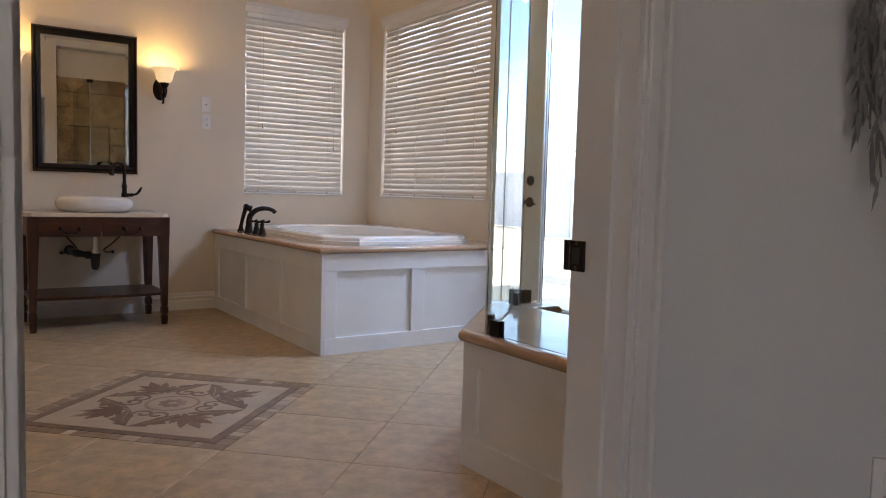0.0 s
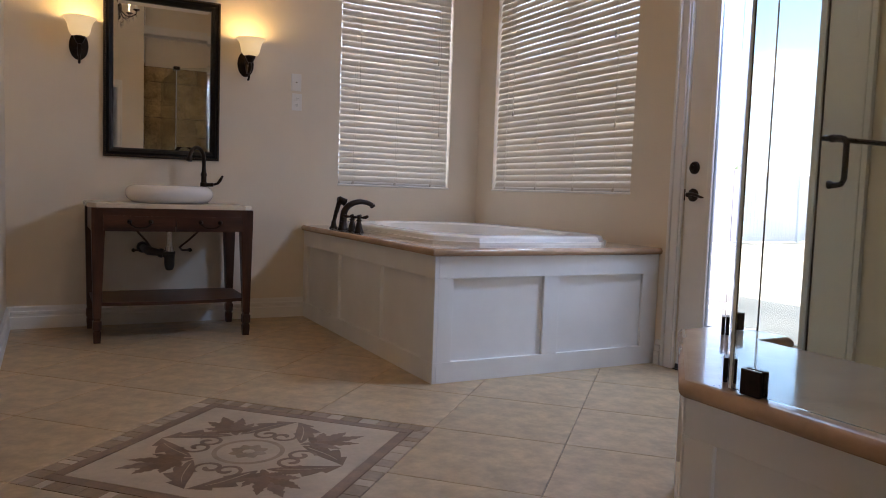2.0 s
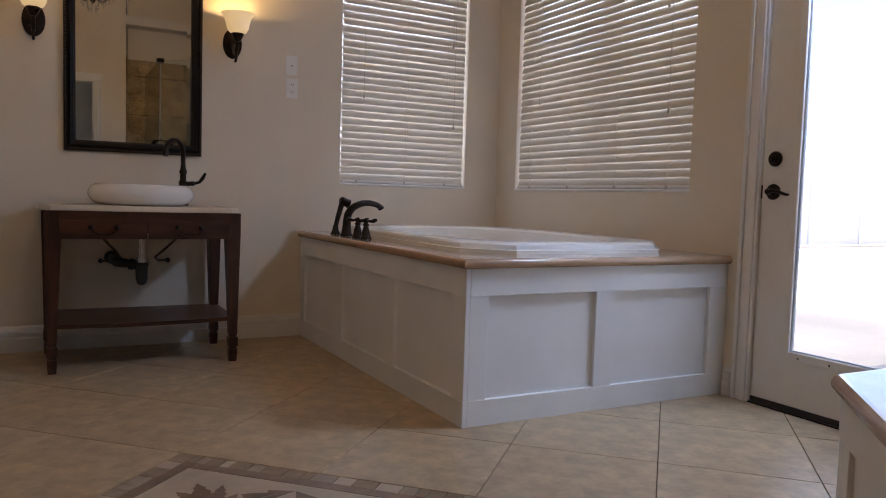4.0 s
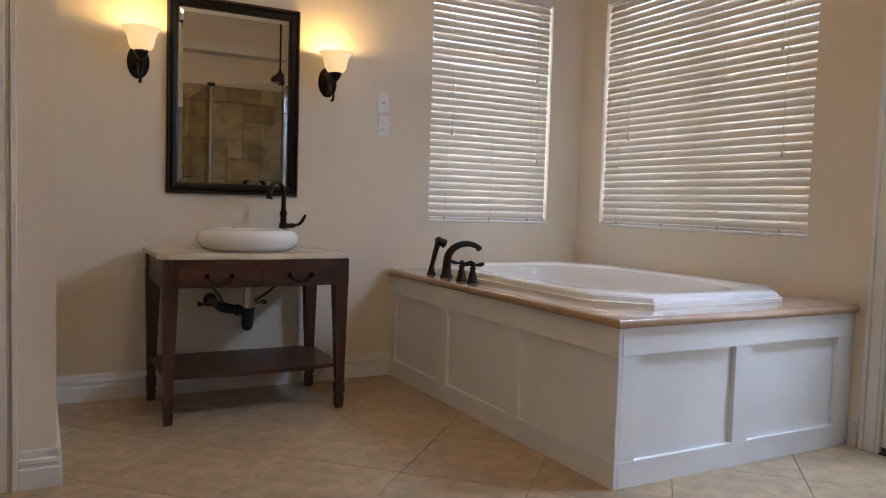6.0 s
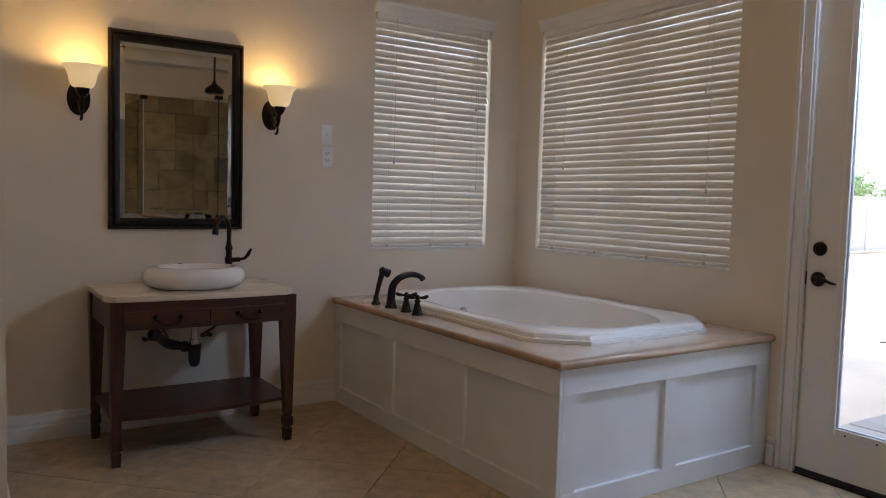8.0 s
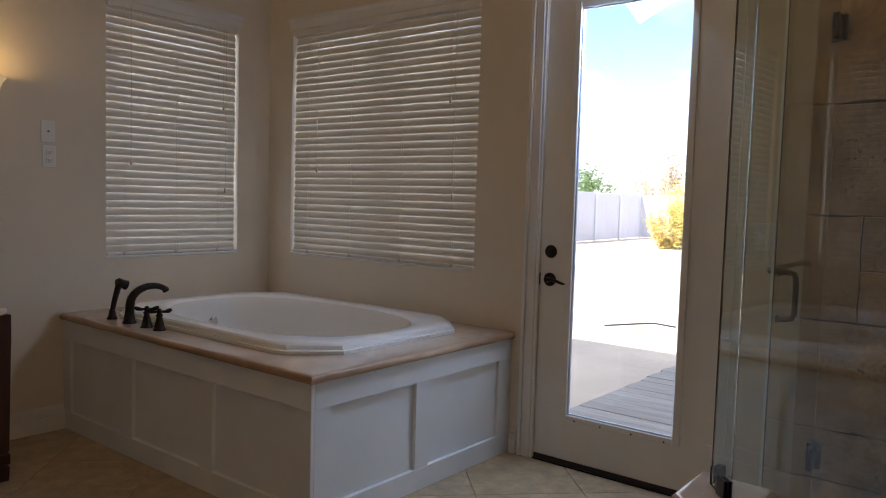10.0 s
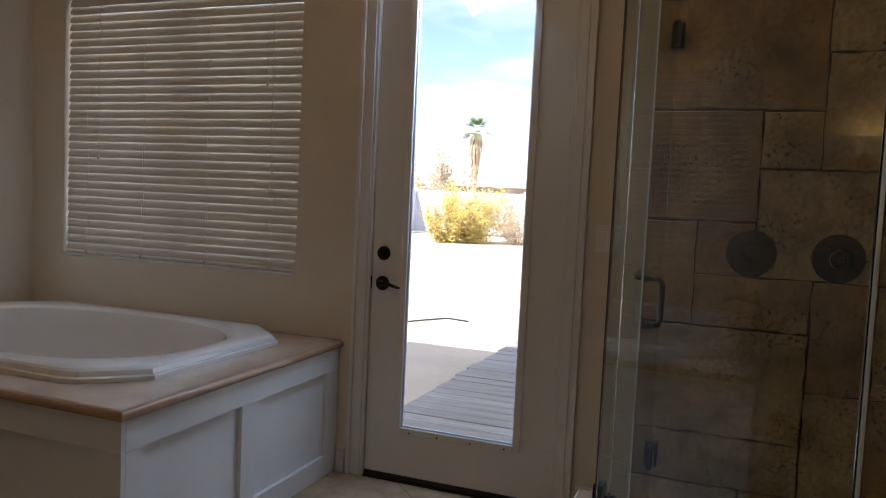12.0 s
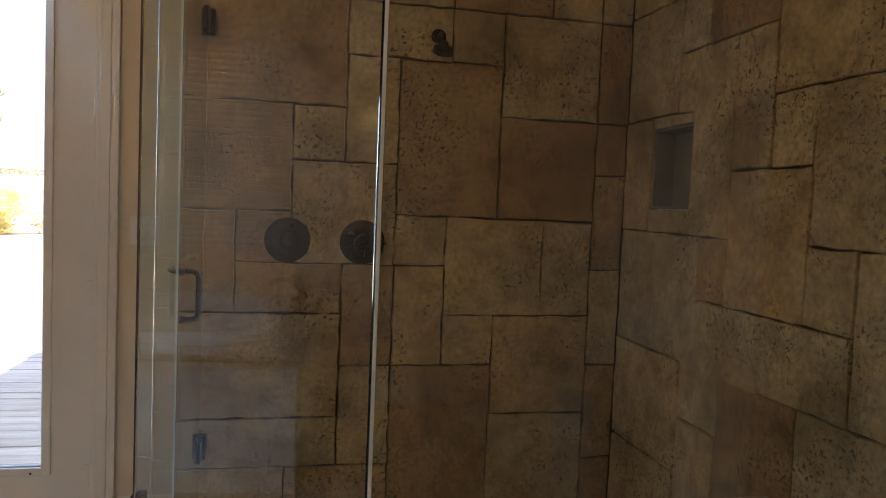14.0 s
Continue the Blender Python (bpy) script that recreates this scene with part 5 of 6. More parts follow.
def fence(label, p, d, count, span=2.4, h=1.85):
    p, d = Vector((*p, 0)), Vector((*d, 0)).normalized()
    t = thing("vinyl_fence", label, "fence", (p.x, p.y, GZ))
    m = Matrix(((d.x, -d.y, 0, 0), (d.y, d.x, 0, 0), (0, 0, 1, GZ), (0, 0, 0, 1)))
    post = box(bmesh.new(), -0.065, 0.065, -0.065, 0.065, -0.03, h + 0.03, 0.006)
    lathe(post, [(0.1, h + 0.03), (0.1, h + 0.045), (0.01, h + 0.09)], n=4, m=Matrix.Rotation(radians(45), 3, "Z"))
    post = mesh_of(post, M_VINYL, "post")
    pan = bmesh.new()
    k = 15
    w = (span - 0.13) / k
    for i in range(k):
        box(pan, 0.065 + i * w + 0.003, 0.065 + (i + 1) * w - 0.003, -0.012, 0.012, 0.1, h - 0.08)
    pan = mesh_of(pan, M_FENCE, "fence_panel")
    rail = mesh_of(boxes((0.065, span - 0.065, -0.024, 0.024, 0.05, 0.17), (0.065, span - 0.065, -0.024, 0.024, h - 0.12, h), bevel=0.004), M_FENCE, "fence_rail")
    for i in range(count + 1):
        for nm, me in (("post", post),) + ((("fence_panel", pan), ("fence_rail", rail)) if i < count else ()):
            ob = new(nm, me)
            ob.parent = t
            ob.matrix_parent_inverse = Matrix.Translation(t.location).inverted()
            ob.matrix_basis = Matrix.Translation(p + d * span * i) @ m
    return t


fence("tall white vinyl privacy fence along the yard side", (31.0, 15.4), (-1, -0.06), 14)
fence("tall white vinyl privacy fence at the yard end", (31.0, 15.4), (0.1, -1), 12)


def leaf_clump(bm, centre, radii, count, size, rng, hollow=0.45):
    for _ in range(count):
        v = Vector((rng.gauss(0, 1), rng.gauss(0, 1), rng.gauss(0, 1))).normalized()
        r = hollow + (1 - hollow) * rng.random() ** 0.6
        p = Vector(centre) + Vector((v.x * radii[0] * r, v.y * radii[1] * r, v.z * radii[2] * r))
        a = Vector((rng.gauss(0, 1), rng.gauss(0, 1), rng.gauss(0, 1))).normalized() * size * rng.uniform(0.5, 1.2)
        b = a.orthogonal().normalized() * size * rng.uniform(0.2, 0.5)
        bm.faces.new([bm.verts.new(q) for q in (p - a, p + b, p + a, p - b)])
    return bm


def shrub(label, at, radius, height, leaf, seed, dens=1100, size=0.09):
    """Many thin stems fanning from one foot, each with loose tufts of small leaves."""
    rng = random.Random(seed)
    t = thing("shrub", label, "shrub", at)
    at = Vector(at)
    crown = bmesh.new()
    for k in range(30):
        a, f = rng.uniform(0, 6.28), rng.random() ** 0.6
        reach = radius * f
        tip = at + Vector((math.cos(a) * reach, math.sin(a) * reach, height * rng.uniform(0.55, 1.0) * (1.08 - 0.35 * f * f)))
        foot = at + Vector((math.cos(a) * reach * 0.18, math.sin(a) * reach * 0.18, -0.05))
        mid = foot.lerp(tip, 0.5) + Vector((math.cos(a) * 0.06, math.sin(a) * 0.06, 0.1 * height * rng.uniform(-0.4, 1)))
        part("branch", tube(bmesh.new(), [foot, mid, tip], [0.012, 0.008, 0.003], 5), M_LEAFT, t)
        for q in range(5):
            h = 0.18 + 0.82 * q / 4
            p = foot.lerp(mid, h * 2) if h < 0.5 else mid.lerp(tip, h * 2 - 1)
            r = radius * rng.uniform(0.14, 0.32)
            leaf_clump(crown, p, (r, r, r * rng.uniform(0.9, 1.7)), int(dens / 85 * rng.uniform(0.4, 1.5)), size, rng, 0.1)
    part("crown", crown, leaf, t)
    return t


shrub("yellow autumn shrub growing before the fence", (25.6, 10.85, GZ), 1.4, 2.05, M_LEAFY, 3, 5200, 0.06)
shrub("yellow and tan dry shrub in the yard", (24.8, 11.6, GZ), 0.95, 1.5, M_LEAFY, 5, 3000, 0.055)
shrub("bare tan twiggy shrub before the fence", (26.6, 9.45, GZ), 1.5, 2.1, M_LEAFT, 7, 3600, 0.045)
shrub("round tan tree crown beyond the fence", (46, 20.3, GZ), 2.3, 4.6, M_LEAFT, 9, 1800, 0.16)
shrub("olive green treetop beyond the fence", (52, 29, GZ), 2.6, 3.9, M_LEAFG, 12, 1800, 0.2)
shrub("olive green treetop beyond the fence", (36, 36, GZ), 2.0, 3.6, M_LEAFG, 15, 1500, 0.2)

palm = thing("palm_tree", "tall fan palm with green crown and dry skirt", "palm tree", (55, 20.9, GZ))
part("trunk", tube(bmesh.new(), [(55, 20.9, GZ - 0.1), (55.05, 20.92, 2.5), (55.0, 20.9, 4.6), (54.95, 20.9, 6.5)], [0.26, 0.19, 0.17, 0.19], 12), M_LEAFT, palm)
rng = random.Random(21)
green, dry = bmesh.new(), bmesh.new()
for k in range(46):
    a, e = rng.uniform(0, 6.28), rng.uniform(-0.35, 1.25)
    d = Vector((math.cos(a) * math.cos(e), math.sin(a) * math.cos(e), math.sin(e)))
    s = d.cross(Vector((0, 0, 1)))
    s = s.normalized() if s.length > 0.05 else Vector((1, 0, 0))
    o = Vector((54.95, 20.9, 6.6))
    for j in range(9):
        f = (j - 4) / 4
        tip = o + d * (1.55 - 0.35 * abs(f)) + s * f * 0.55 + Vector((0, 0, -0.22 * (1 - d.z)))
        b0 = o + d * 0.75 + s * f * 0.05
        green.faces.new([green.verts.new(q) for q in (b0 - s * 0.03, tip, b0 + s * 0.03)])
for k in range(240):
    a = rng.uniform(0, 6.28)
    z = rng.uniform(3.9, 6.4)
    r = 0.28 + 0.42 * (z - 3.9) / 2.5
    p = Vector((54.97 + r * 0.5 * math.cos(a), 20.9 + r * 0.5 * math.sin(a), z))
    q = p + Vector((math.cos(a) * r * 0.5, math.sin(a) * r * 0.5, -0.9))
    s = Vector((-math.sin(a), math.cos(a), 0)) * 0.09
    dry.faces.new([dry.verts.new(c) for c in (p - s, q, p + s)])
part("crown", green, M_LEAFG, palm)
part("skirt", dry, M_LEAFT, palm, "hanging dry tan fronds")
house = thing("house", "low tan house with brown roof far beyond the fence", "house", (76, 25, GZ))
part("wall", boxes((72, 82, 19, 29, GZ - 0.2, 2.2)), M_STUCCO, house)
rf = bmesh.new()
loft(rf, [[Vector((x, 18.4, 2.15)), Vector((x, 29.6, 2.15)), Vector((x, 28.6, 2.8)), Vector((x, 19.4, 2.8))] for x in (71.4, 82.6)], smooth=False)
part("roof", rf, M_ROOF, house)
for y in (21, 24, 27):
    part("window", boxes((71.94, 72.02, y - 0.6, y + 0.6, 0.8, 1.8)), M_SLOT, house)
single("stick", tube(bmesh.new(), [(8.6, 5.95, GZ + 0.01), (8.95, 5.75, GZ + 0.012), (9.2, 5.6, GZ + 0.012), (9.12, 5.3, GZ + 0.012)], 0.008, 6), M_PVC, "thin dark stick lying on the sand", "stick")

# ---- floor tiles ----
R2 = math.sqrt(0.5)
U0, V0, TS = 4.078, 0.495, 0.50


def world_uv(u, v):
    return ((u - v) * R2, (u + v) * R2)


def clip_poly(poly, x0, x1, y0, y1):
    for axis, lim, sign in ((0, x0, 1), (0, x1, -1), (1, y0, 1), (1, y1, -1)):
        out = []
        for i, p in enumerate(poly):
            q = poly[(i + 1) % len(poly)]
            a, b = (p[axis] - lim) * sign, (q[axis] - lim) * sign
            if a >= 0:
                out.append(p)
            if a * b < 0:
                f = a / (a - b)
                out.append((p[0] + (q[0] - p[0]) * f, p[1] + (q[1] - p[1]) * f))
        poly = out
        if len(poly) < 3:
            return []
    return poly


floor = bpy.data.objects["floor"]


def tile_mesh(poly, z0, z1, mat, name, ch=0.0015):
    c = Vector((sum(p[0] for p in poly) / len(poly), sum(p[1] for p in poly) / len(poly)))
    bm = bmesh.new()
    top = [Vector((*(c + (Vector(p) - c) * (1 - ch / max(0.02, (Vector(p) - c).length))), z1)) for p in poly]
    mid = [Vector((*p, z1 - ch * 0.7)) for p in poly]
    low = [Vector((*p, z0)) for p in poly]
    loft(bm, [low, mid, top], smooth=False)
    return mesh_of(bm, mat, name)


def floor_piece(name, poly, mat, z0=-0.0085, z1=0.0):
    ob = new(name, tile_mesh(poly, z0, z1, mat, name))
    ob.parent = floor
    return ob


gap = 0.0024
whole = tile_mesh([(0, -TS * R2 + gap), (TS * R2 - gap, 0), (0, TS * R2 - gap), (-TS * R2 + gap, 0)], -0.0085, 0.0, M_TILE, "floor_tile")
for i in range(-10, 8):
    for j in range(-10, 14):
        uc, vc = U0 + (i + 0.5) * TS, V0 + (j + 0.5) * TS
        if i in (-2, -1) and j in (1, 2):
            continue
        x, y = world_uv(uc, vc)
        h = TS * R2
        if x > 2.75 and y > 4.45 + (2.75 - 2.45):
            continue
        if x - h >= WX + 0.02 and x + h <= EX and y - h >= SHY and y + h <= NY and not (y - h < SY and x < 2.6):
            ob = new("floor_tile", whole)
            ob.location = (x, y, 0)
            ob.rotation_euler = (0, 0, 0)
            ob.parent = floor
            continue
        c = h - gap
        poly = clip_poly([(x, y - c), (x + c, y), (x, y + c), (x - c, y)], WX + 0.002, EX - 0.002, SY - 0.05 if x < 2.3 else SHY - 0.02, NY - 0.002)
        if poly:
            floor_piece("floor_tile", poly, M_TILE)

# ---- floor medallion: two by two tiles of inlaid stone ----
MU0, MU1, MV0, MV1 = U0 - 2 * TS, U0, V0 + TS, V0 + 3 * TS
mc = ((MU0 + MU1) / 2, (MV0 + MV1) / 2)
rng = random.Random(8)


def uv_rect(u0, u1, v0, v1):
    return [world_uv(u0, v0), world_uv(u1, v0), world_uv(u1, v1), world_uv(u0, v1)]


bw = 0.062
for side in range(4):
    s = 0.0
    total = 2 * TS - bw
    while s < total - 0.012:
        w = min(rng.choice((0.035, 0.05, 0.06, 0.075)), total - s)
        a0, a1 = s + 0.0015, s + w - 0.0015
        e0, e1 = 0.003, bw - 0.002
        r = {0: (MU0 + a0, MU0 + a1, MV0 + e0, MV0 + e1), 1: (MU1 - e1, MU1 - e0, MV0 + a0, MV0 + a1),
             2: (MU1 - a1, MU1 - a0, MV1 - e1, MV1 - e0), 3: (MU0 + e0, MU0 + e1, MV1 - a1, MV1 - a0)}[side]
        floor_piece("mosaic_piece", uv_rect(*r), M_MOSAIC if rng.random() < 0.72 else M_CREAM, z1=-0.0004)
        s += w
d0, d1 = bw, bw + 0.042
for r in ((MU0 + d0, MU1 - d1, MV0 + d0, MV0 + d1 - 0.001), (MU1 - d1 + 0.001, MU1 - d0, MV0 + d0, MV1 - d1), (MU0 + d1, MU1 - d0, MV1 - d1 + 0.001, MV1 - d0), (MU0 + d0, MU0 + d1 - 0.001, MV0 + d1, MV1 - d0)):
    floor_piece("border_strip", uv_rect(*r), M_BROWN)
floor_piece("medallion_field", uv_rect(MU0 + d1 + 0.001, MU1 - d1 - 0.001, MV0 + d1 + 0.001, MV1 - d1 - 0.001), M_CREAM)
mcx, mcy = world_uv(*mc)


def ribbon(bm, pts, widths, z, base=-0.002):
    """A flat inlay along plan points with given half widths."""
    z *= 0.4
    top, n = [], len(pts)
    for i, p in enumerate(pts):
        d = (Vector(pts[min(i + 1, n - 1)]) - Vector(pts[max(i - 1, 0)])).normalized()
        nrm = Vector((-d.y, d.x))
        w = widths[i]
        a, b = (w if isinstance(w, tuple) else (w, w))
        top.append((Vector(p) + nrm * a, Vector(p) - nrm * b))
    rings = [[Vector((*l, base)), Vector((*l, z)), Vector((*r, z)), Vector((*r, base))] for l, r in top]
    return loft(bm, rings, smooth=False)


def bez(p0, p1, p2, p3, n=14):
    out = []
    for i in range(n + 1):
        t = i / n
        a = [(1 - t) ** 3, 3 * t * (1 - t) ** 2, 3 * t * t * (1 - t), t ** 3]
        out.append((sum(a[k] * p[0] for k, p in enumerate((p0, p1, p2, p3))), sum(a[k] * p[1] for k, p in enumerate((p0, p1, p2, p3)))))
    return out


def teardrop(n, w):
    return [w * (math.sin(math.pi * (i / n) ** 0.75) ** 0.9 + 0.02) for i in range(n + 1)]


def inlay(name, bm, mat, turn, z):
    m = Matrix.Translation((mcx, mcy, 0)) @ Matrix.Rotation(radians(turn), 4, "Z") @ Matrix.Diagonal((0.9, 0.9, 1, 1))
    bmesh.ops.transform(bm, matrix=m, verts=bm.verts)
    ob = new(name, mesh_of(bm, mat, name))
    ob.parent = floor


for q in range(4):
    turn = 90 * q
    # palmette towards the corner
    z = 0.0006
    for ang, ln, w, off in ((0, 0.205, 0.030, 0.0), (25, 0.172, 0.026, 0.002), (-25, 0.172, 0.026, 0.002), (54, 0.125, 0.022, -0.004), (-54, 0.125, 0.022, -0.004), (86, 0.075, 0.016, -0.008), (-86, 0.075, 0.016, -0.008)):
        a = radians(ang)
        p0 = (0.258 + off, 0.0)
        p3 = (p0[0] + ln * math.cos(a), ln * math.sin(a))
        k = 0.012 * (1 if ang > 0 else -1 if ang < 0 else 0)
        pts = bez(p0, (p0[0] + ln * 0.35 * math.cos(a) + k, ln * 0.35 * math.sin(a)), (p0[0] + ln * 0.7 * math.cos(a) + k, ln * 0.7 * math.sin(a)), p3, 14)
        ws = [v * (1 + 0.25 * math.sin(i * 2.4)) for i, v in enumerate(teardrop(14, w))]
        inlay("palmette_leaf", ribbon(bmesh.new(), pts, ws, z), M_BROWN, turn, z)
        z += 0.00015
    inlay("palmette_stem", ribbon(bmesh.new(), bez((0.20, 0), (0.23, 0), (0.27, 0), (0.31, 0)), teardrop(14, 0.014), 0.0005), M_BROWN, turn, 0)
    for s in (-1, 1):
        # acanthus leaf from the palmette's foot to the middle of the side
        pts = bez((0.205, s * 0.018), (0.232, s * 0.09), (0.285, s * 0.165), (0.274, s * 0.272), 30)
        ws = []
        for i in range(31):
            t = i / 30
            body = 0.056 * math.sin(math.pi * t ** 1.15) ** 0.85 * (1.0 if t < 0.6 else 1.0 - 0.35 * (t - 0.6)) + 0.0035 * (1 - t)
            tooth = body * (0.55 + 0.65 * (1 - (t * 4.0) % 1.0))
            ws.append((body * 0.55, tooth) if s > 0 else (tooth, body * 0.55))
        inlay("acanthus_leaf", ribbon(bmesh.new(), pts, ws, 0.0011 + 0.0001 * s), M_BROWN, turn, 0)
        inlay("leaf_vein", ribbon(bmesh.new(), pts[4:25], [0.0022 * (1 - 0.6 * i / 20) for i in range(21)], 0.0015), M_CREAM, turn, 0)
        # scroll
        sp = []
        for i in range(34):
            a = i / 33 * 4.6 * math.pi / 2
            r = 0.050 * (1 - i / 33) ** 0.8 + 0.007
            sp.append((0.165 + r * math.cos(-s * a + s * 0.4), s * 0.115 + r * math.sin(-s * a + s * 0.4)))
        inlay("scroll", ribbon(bmesh.new(), sp, [0.0068 + 0.005 * (i / 33) ** 3 for i in range(34)], 0.0019), M_BROWN, turn, 0)
rng_pts = [(0.125 * math.cos(2 * math.pi * i / 48), 0.125 * math.sin(2 * math.pi * i / 48)) for i in range(49)]
inlay("centre_ring", ribbon(bmesh.new(), rng_pts, [0.009] * 49, 0.0006), M_MOSAIC, 0, 0)
for k in range(8):
    a = 2 * math.pi * k / 8
    pts = [(r * math.cos(a), r * math.sin(a)) for r in [0.022 + 0.052 * i / 10 for i in range(11)]]
    inlay("petal", ribbon(bmesh.new(), pts, [0.021 * math.sin(math.pi * (0.12 + 0.86 * i / 10)) + 0.001 for i in range(11)], 0.0007 + 0.0001 * (k % 2)), M_MOSAIC, 0, 0)
inlay("flower_eye", lathe(bmesh.new(), [(0.018, -0.002), (0.018, 0.001), (0.002, 0.0011)], n=16), M_CREAM, 0, 0)

# ---- shower stone ----
def stone_piece(poly, place, parent, rng, mat=M_STONE, depth=0.016):
    """A block with worn, uneven edges; poly: its rectangle (u0, u1, z0, z1) on the wall."""
    u0, u1, z0, z1 = poly
    g = 0.0034
    u0, u1, z0, z1 = u0 + g, u1 - g, z0 + g, z1 - g
    pts = []
    def run(a, b, n):
        for i in range(n):
            f = i / n
            pts.append((a[0] + (b[0] - a[0]) * f, a[1] + (b[1] - a[1]) * f))
    nu, nz = max(2, int((u1 - u0) / 0.055)), max(2, int((z1 - z0) / 0.055))
    run((u0, z0), (u1, z0), nu); run((u1, z0), (u1, z1), nz); run((u1, z1), (u0, z1), nu); run((u0, z1), (u0, z0), nz)
    c = Vector(((u0 + u1) / 2, (z0 + z1) / 2))
    jit = [Vector(p) + Vector((rng.uniform(-1, 1), rng.uniform(-1, 1))) * 0.0042 for p in pts]
    lift = rng.uniform(0, 0.004)
    bm = bmesh.new()
    rings = []
    for inset, d in ((0.0, 0.0), (0.0, depth - 0.004 + lift), (0.0035, depth + lift)):
        ring = []
        for p in jit:
            v = c - p
            q = p + v.normalized() * inset * rng.uniform(0.6, 1.4)
            ring.append(place(q.x, q.y, d))
        rings.append(ring)
    loft(bm, rings, smooth=False)
    ob = new("stone_block", mesh_of(bm, mat, "stone_block"))
    ob.parent = parent
    return ob


def from_map(rows, us, zs, place, parent, seed, skip="."):
    rng = random.Random(seed)
    cells = {}
    for r, row in enumerate(rows):
        for c, k in enumerate(row):
            if k != skip:
                cells.setdefault(k, []).append((c, r))
    for k in sorted(cells):
        cs, rs = [c for c, _ in cells[k]], [r for _, r in cells[k]]
        u = sorted((us[min(cs)], us[max(cs) + 1]))
        z = sorted((zs[min(rs)], zs[max(rs) + 1]))
        stone_piece((u[0], u[1], z[0], z[1]), place, parent, rng)


ZE = [2.38, 2.165, 1.945, 1.732, 1.508, 1.298, 1.087, 0.88, 0.663, 0.447, 0.24, 0.0]
eu = [2.778, 2.567, 2.352, 2.142, 1.927, 1.71, 1.487, 1.277, 1.048, SHY + 0.012]
EAST = ("aaabbccde", "AAABBCKKk", "AAADJJKKk", "FFEDJJLLm", "FFGGJJLLn", "HIGGPQQRn", "HSSTUQQRo", "WWWTUVXXo", "WWW122XXY", "ZZZ12233Y", "556622334")
es = tagged(new("wall_stone_east"), "rustic travertine block wall behind the shower valves", "stone wall", kind="structure")
part("joint_bed", boxes((EX - 0.007, EX - 0.0005, SHY - 0.02, 2.778, 0.0, 2.382)), M_JOINT, es)
from_map(EAST, eu, ZE, lambda u, z, d: Vector((EX - 0.002 - d, u, z)), es, 31)
su = [3.825, 3.595, 3.395, 3.28, 3.20, 3.02, 2.81, 2.617, 2.42, 2.215, 1.955]
ZW = [2.38, 2.19, 1.969, 1.74, 1.695, 1.508, 1.37, 1.274, 1.041, 0.795, 0.58, 0.36, 0.14, 0.0]
SOUTH = ("aaaabccddd", "AABBCCIIIi", "AAFEEHIIIi", "TssEEHJKKk", "T..EEHJKKk", "T..EELLKKk", "TuuEELLKKk", "QQQQMLLNOo",
         "QQQQRRPPOo", "UUURR11222", "UUU3311222", "4443355222", "4466677788")
ss = tagged(new("wall_stone_south"), "rustic travertine block wall with recessed niche", "stone wall", kind="structure")
part("joint_bed", boxes((1.937, EX - 0.02, SHY - 0.03, SHY - 0.006, 0.0, 1.366), (1.937, EX - 0.02, SHY - 0.03, SHY - 0.006, 1.696, 2.382), (1.937, 3.28, SHY - 0.03, SHY - 0.006, 1.366, 1.696), (3.595, EX - 0.02, SHY - 0.03, SHY - 0.006, 1.366, 1.696)), M_JOINT, ss)
from_map(SOUTH, su, ZW, lambda u, z, d: Vector((u, SHY - 0.008 + d, z)), ss, 47)
part("niche", boxes((3.28, 3.59, SHY - 0.10, SHY - 0.09, 1.37, 1.695), (3.28, 3.59, SHY - 0.09, SHY - 0.002, 1.37, 1.38), (3.28, 3.59, SHY - 0.09, SHY - 0.002, 1.685, 1.695), (3.28, 3.29, SHY - 0.09, SHY - 0.002, 1.38, 1.685), (3.58, 3.59, SHY - 0.09, SHY - 0.002, 1.38, 1.685)), M_NICHE_SHADED, ss, "recessed stone shower niche with its shade put into the colour")
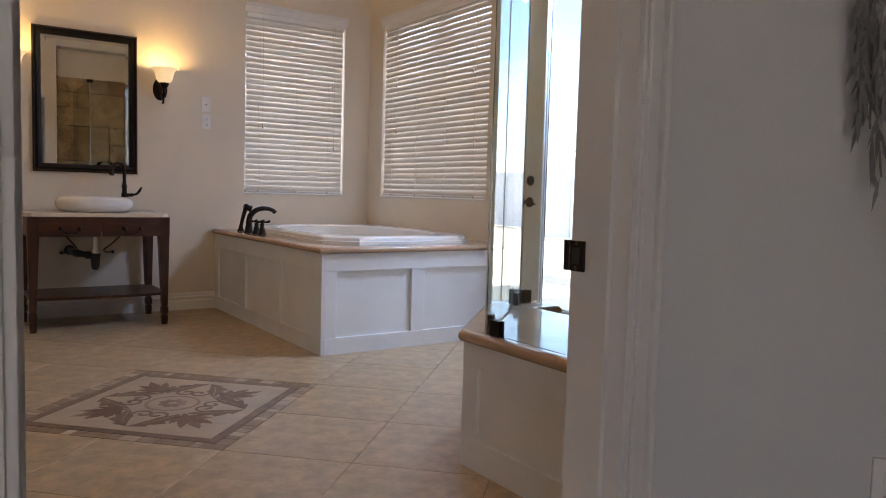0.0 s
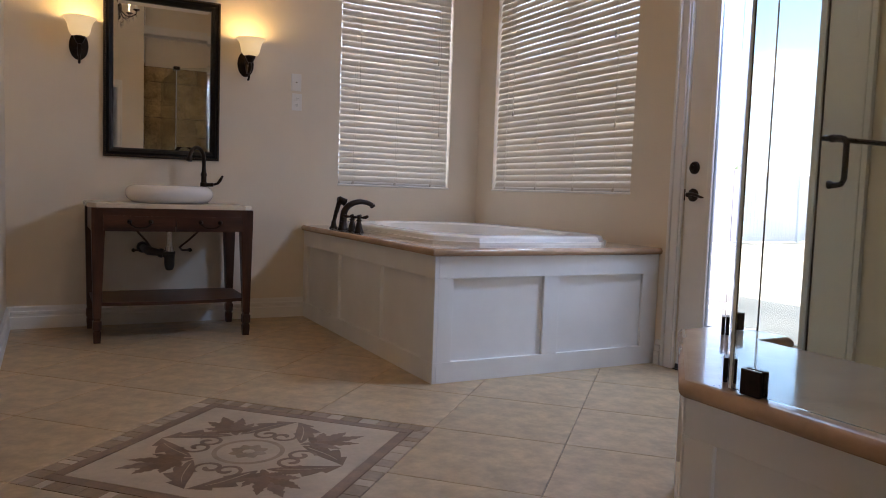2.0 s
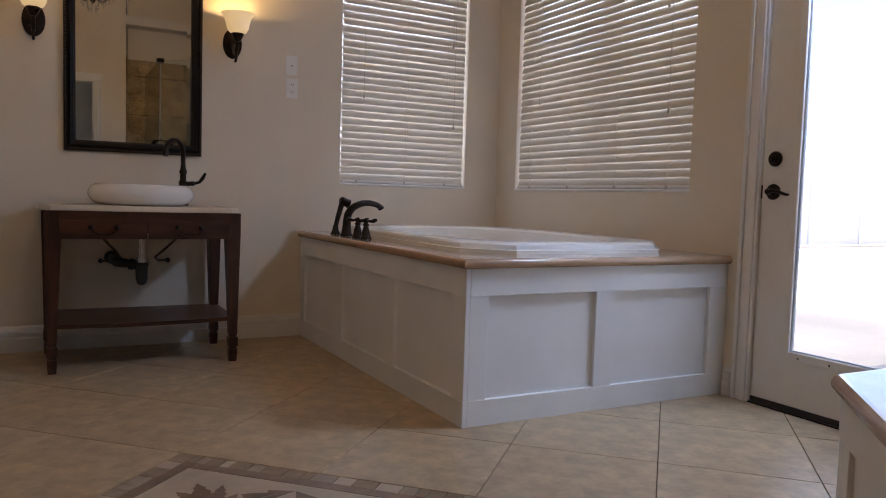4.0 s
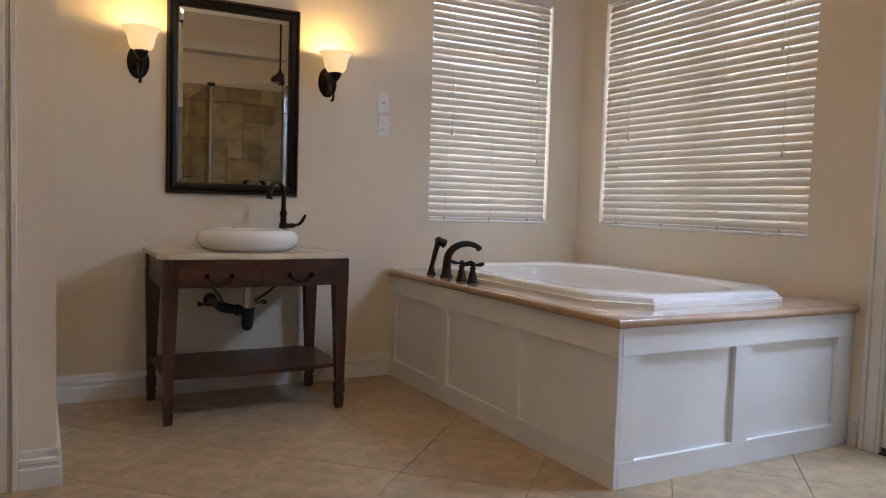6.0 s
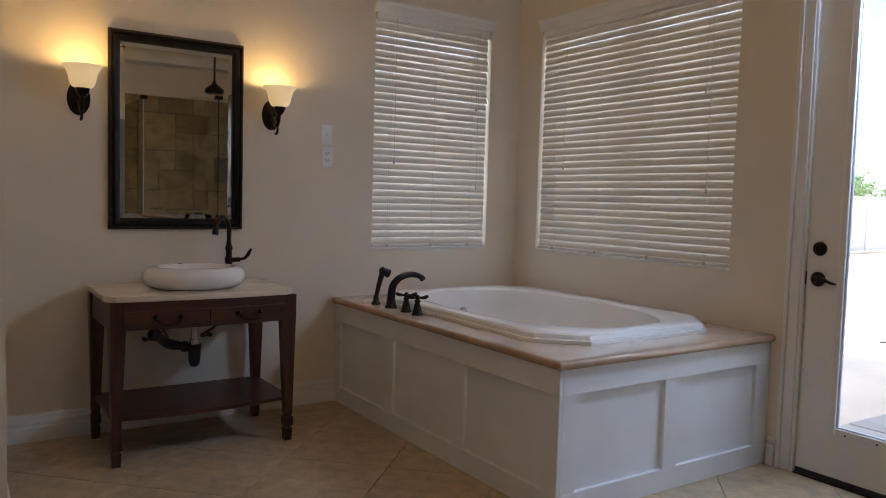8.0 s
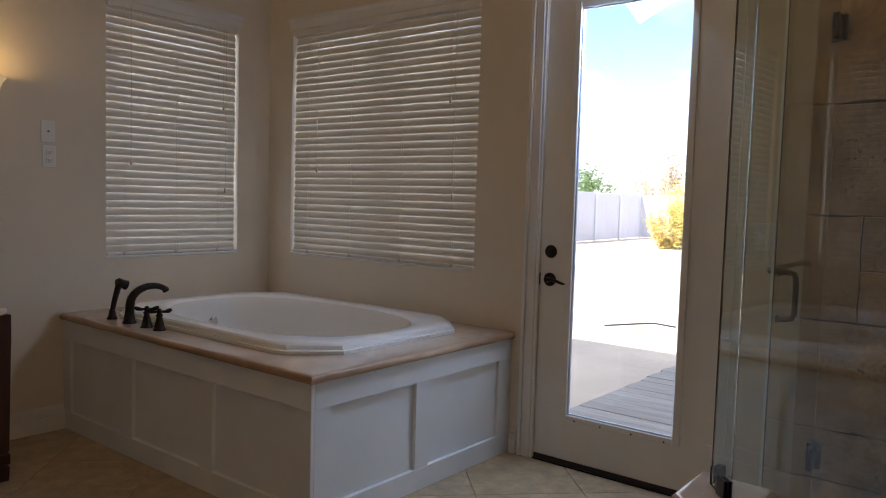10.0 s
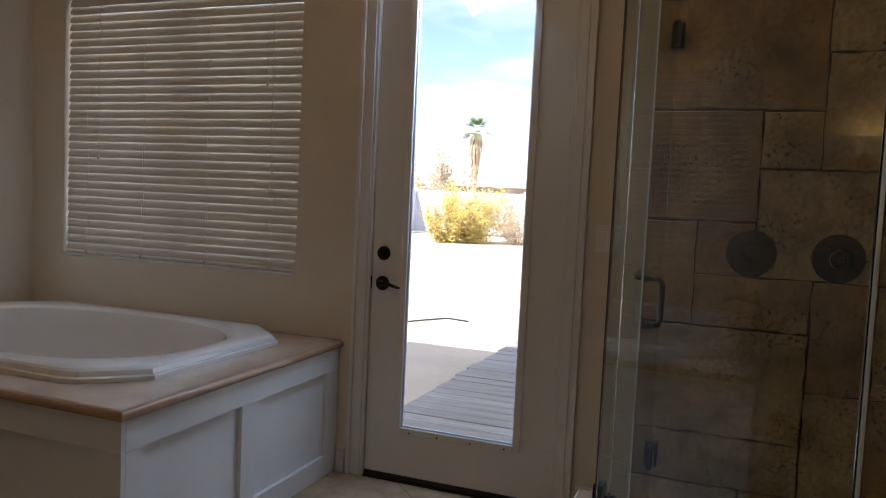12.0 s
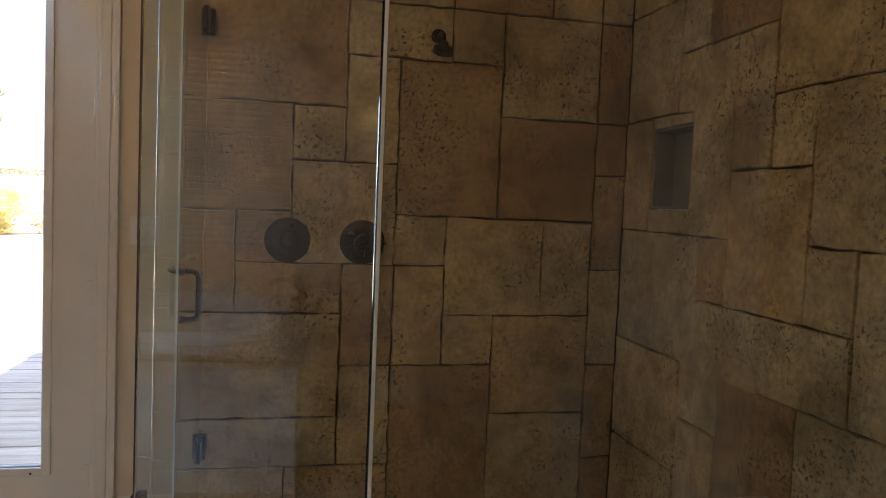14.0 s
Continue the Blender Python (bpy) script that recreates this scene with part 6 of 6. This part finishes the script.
ws = tagged(new("wall_stone_return"), "travertine blocks on the short wall beside the glass", "stone wall", kind="structure")
part("joint_bed", boxes((1.9305, 1.936, SHY, SY, 0.0, 2.382)), M_JOINT, ws)
rng = random.Random(5)
for k in range(8):
    stone_piece((SHY + 0.012, SY, 0.297 * k, 0.297 * k + 0.293), lambda u, z, d: Vector((1.9315 + d * 0.8, u, z)), ws, rng)

# ---- fronds added to stand in for a blurred shadow on the splayed wall ----
M_SHADOW_FROND = material("grey_shadow_frond", (0.21, 0.205, 0.19), 0.85, vary=0.25, scale=9, fine=60, bump=0.0)
ALONG, OFF = Vector((R2, -R2, 0)), Vector((-R2, -R2, 0))
HOOK = Vector((1.935, 0.803, 1.56))
plant = thing("shadow_fronds", "grey trailing fronds added in place of a blurred shadow on the grey wall", "hanging plant", HOOK)
part("hook", tube(bmesh.new(), [HOOK, HOOK + OFF * 0.04, HOOK + OFF * 0.05 + Vector((0, 0, -0.03))], 0.005, 8), M_BRONZE, plant)
rng = random.Random(14)
for k in range(22):
    side, low = rng.uniform(-0.10, 0.12), rng.uniform(0.93, 1.28)
    top = HOOK + OFF * 0.05 + Vector((0, 0, -0.02))
    pts = [top, top + ALONG * side * 0.6 + OFF * 0.02 + Vector((0, 0, -0.06))]
    end = HOOK + ALONG * side + OFF * rng.uniform(0.015, 0.05)
    for f in (0.35, 0.7, 1.0):
        pts.append(Vector((end.x, end.y, 1.48 + (low - 1.48) * f)) + ALONG * rng.uniform(-0.012, 0.012))
    stem = part("stem", tube(bmesh.new(), pts, 0.0018, 5), M_SHADOW_FROND, plant)
    lf = bmesh.new()
    for j in range(26):
        z = 1.48 + (low - 1.48) * j / 25
        p = Vector((end.x, end.y, z)) + ALONG * rng.uniform(-0.008, 0.008)
        d = (ALONG * rng.uniform(-0.5, 0.5) + OFF * rng.uniform(-0.1, 0.3) + Vector((0, 0, -1))).normalized() * rng.uniform(0.04, 0.08)
        w = d.cross(OFF).normalized() * 0.0035
        lf.faces.new([lf.verts.new(q) for q in (p, p + d * 0.5 + w, p + d, p + d * 0.5 - w)])
    part("leaves", lf, M_SHADOW_FROND, stem)
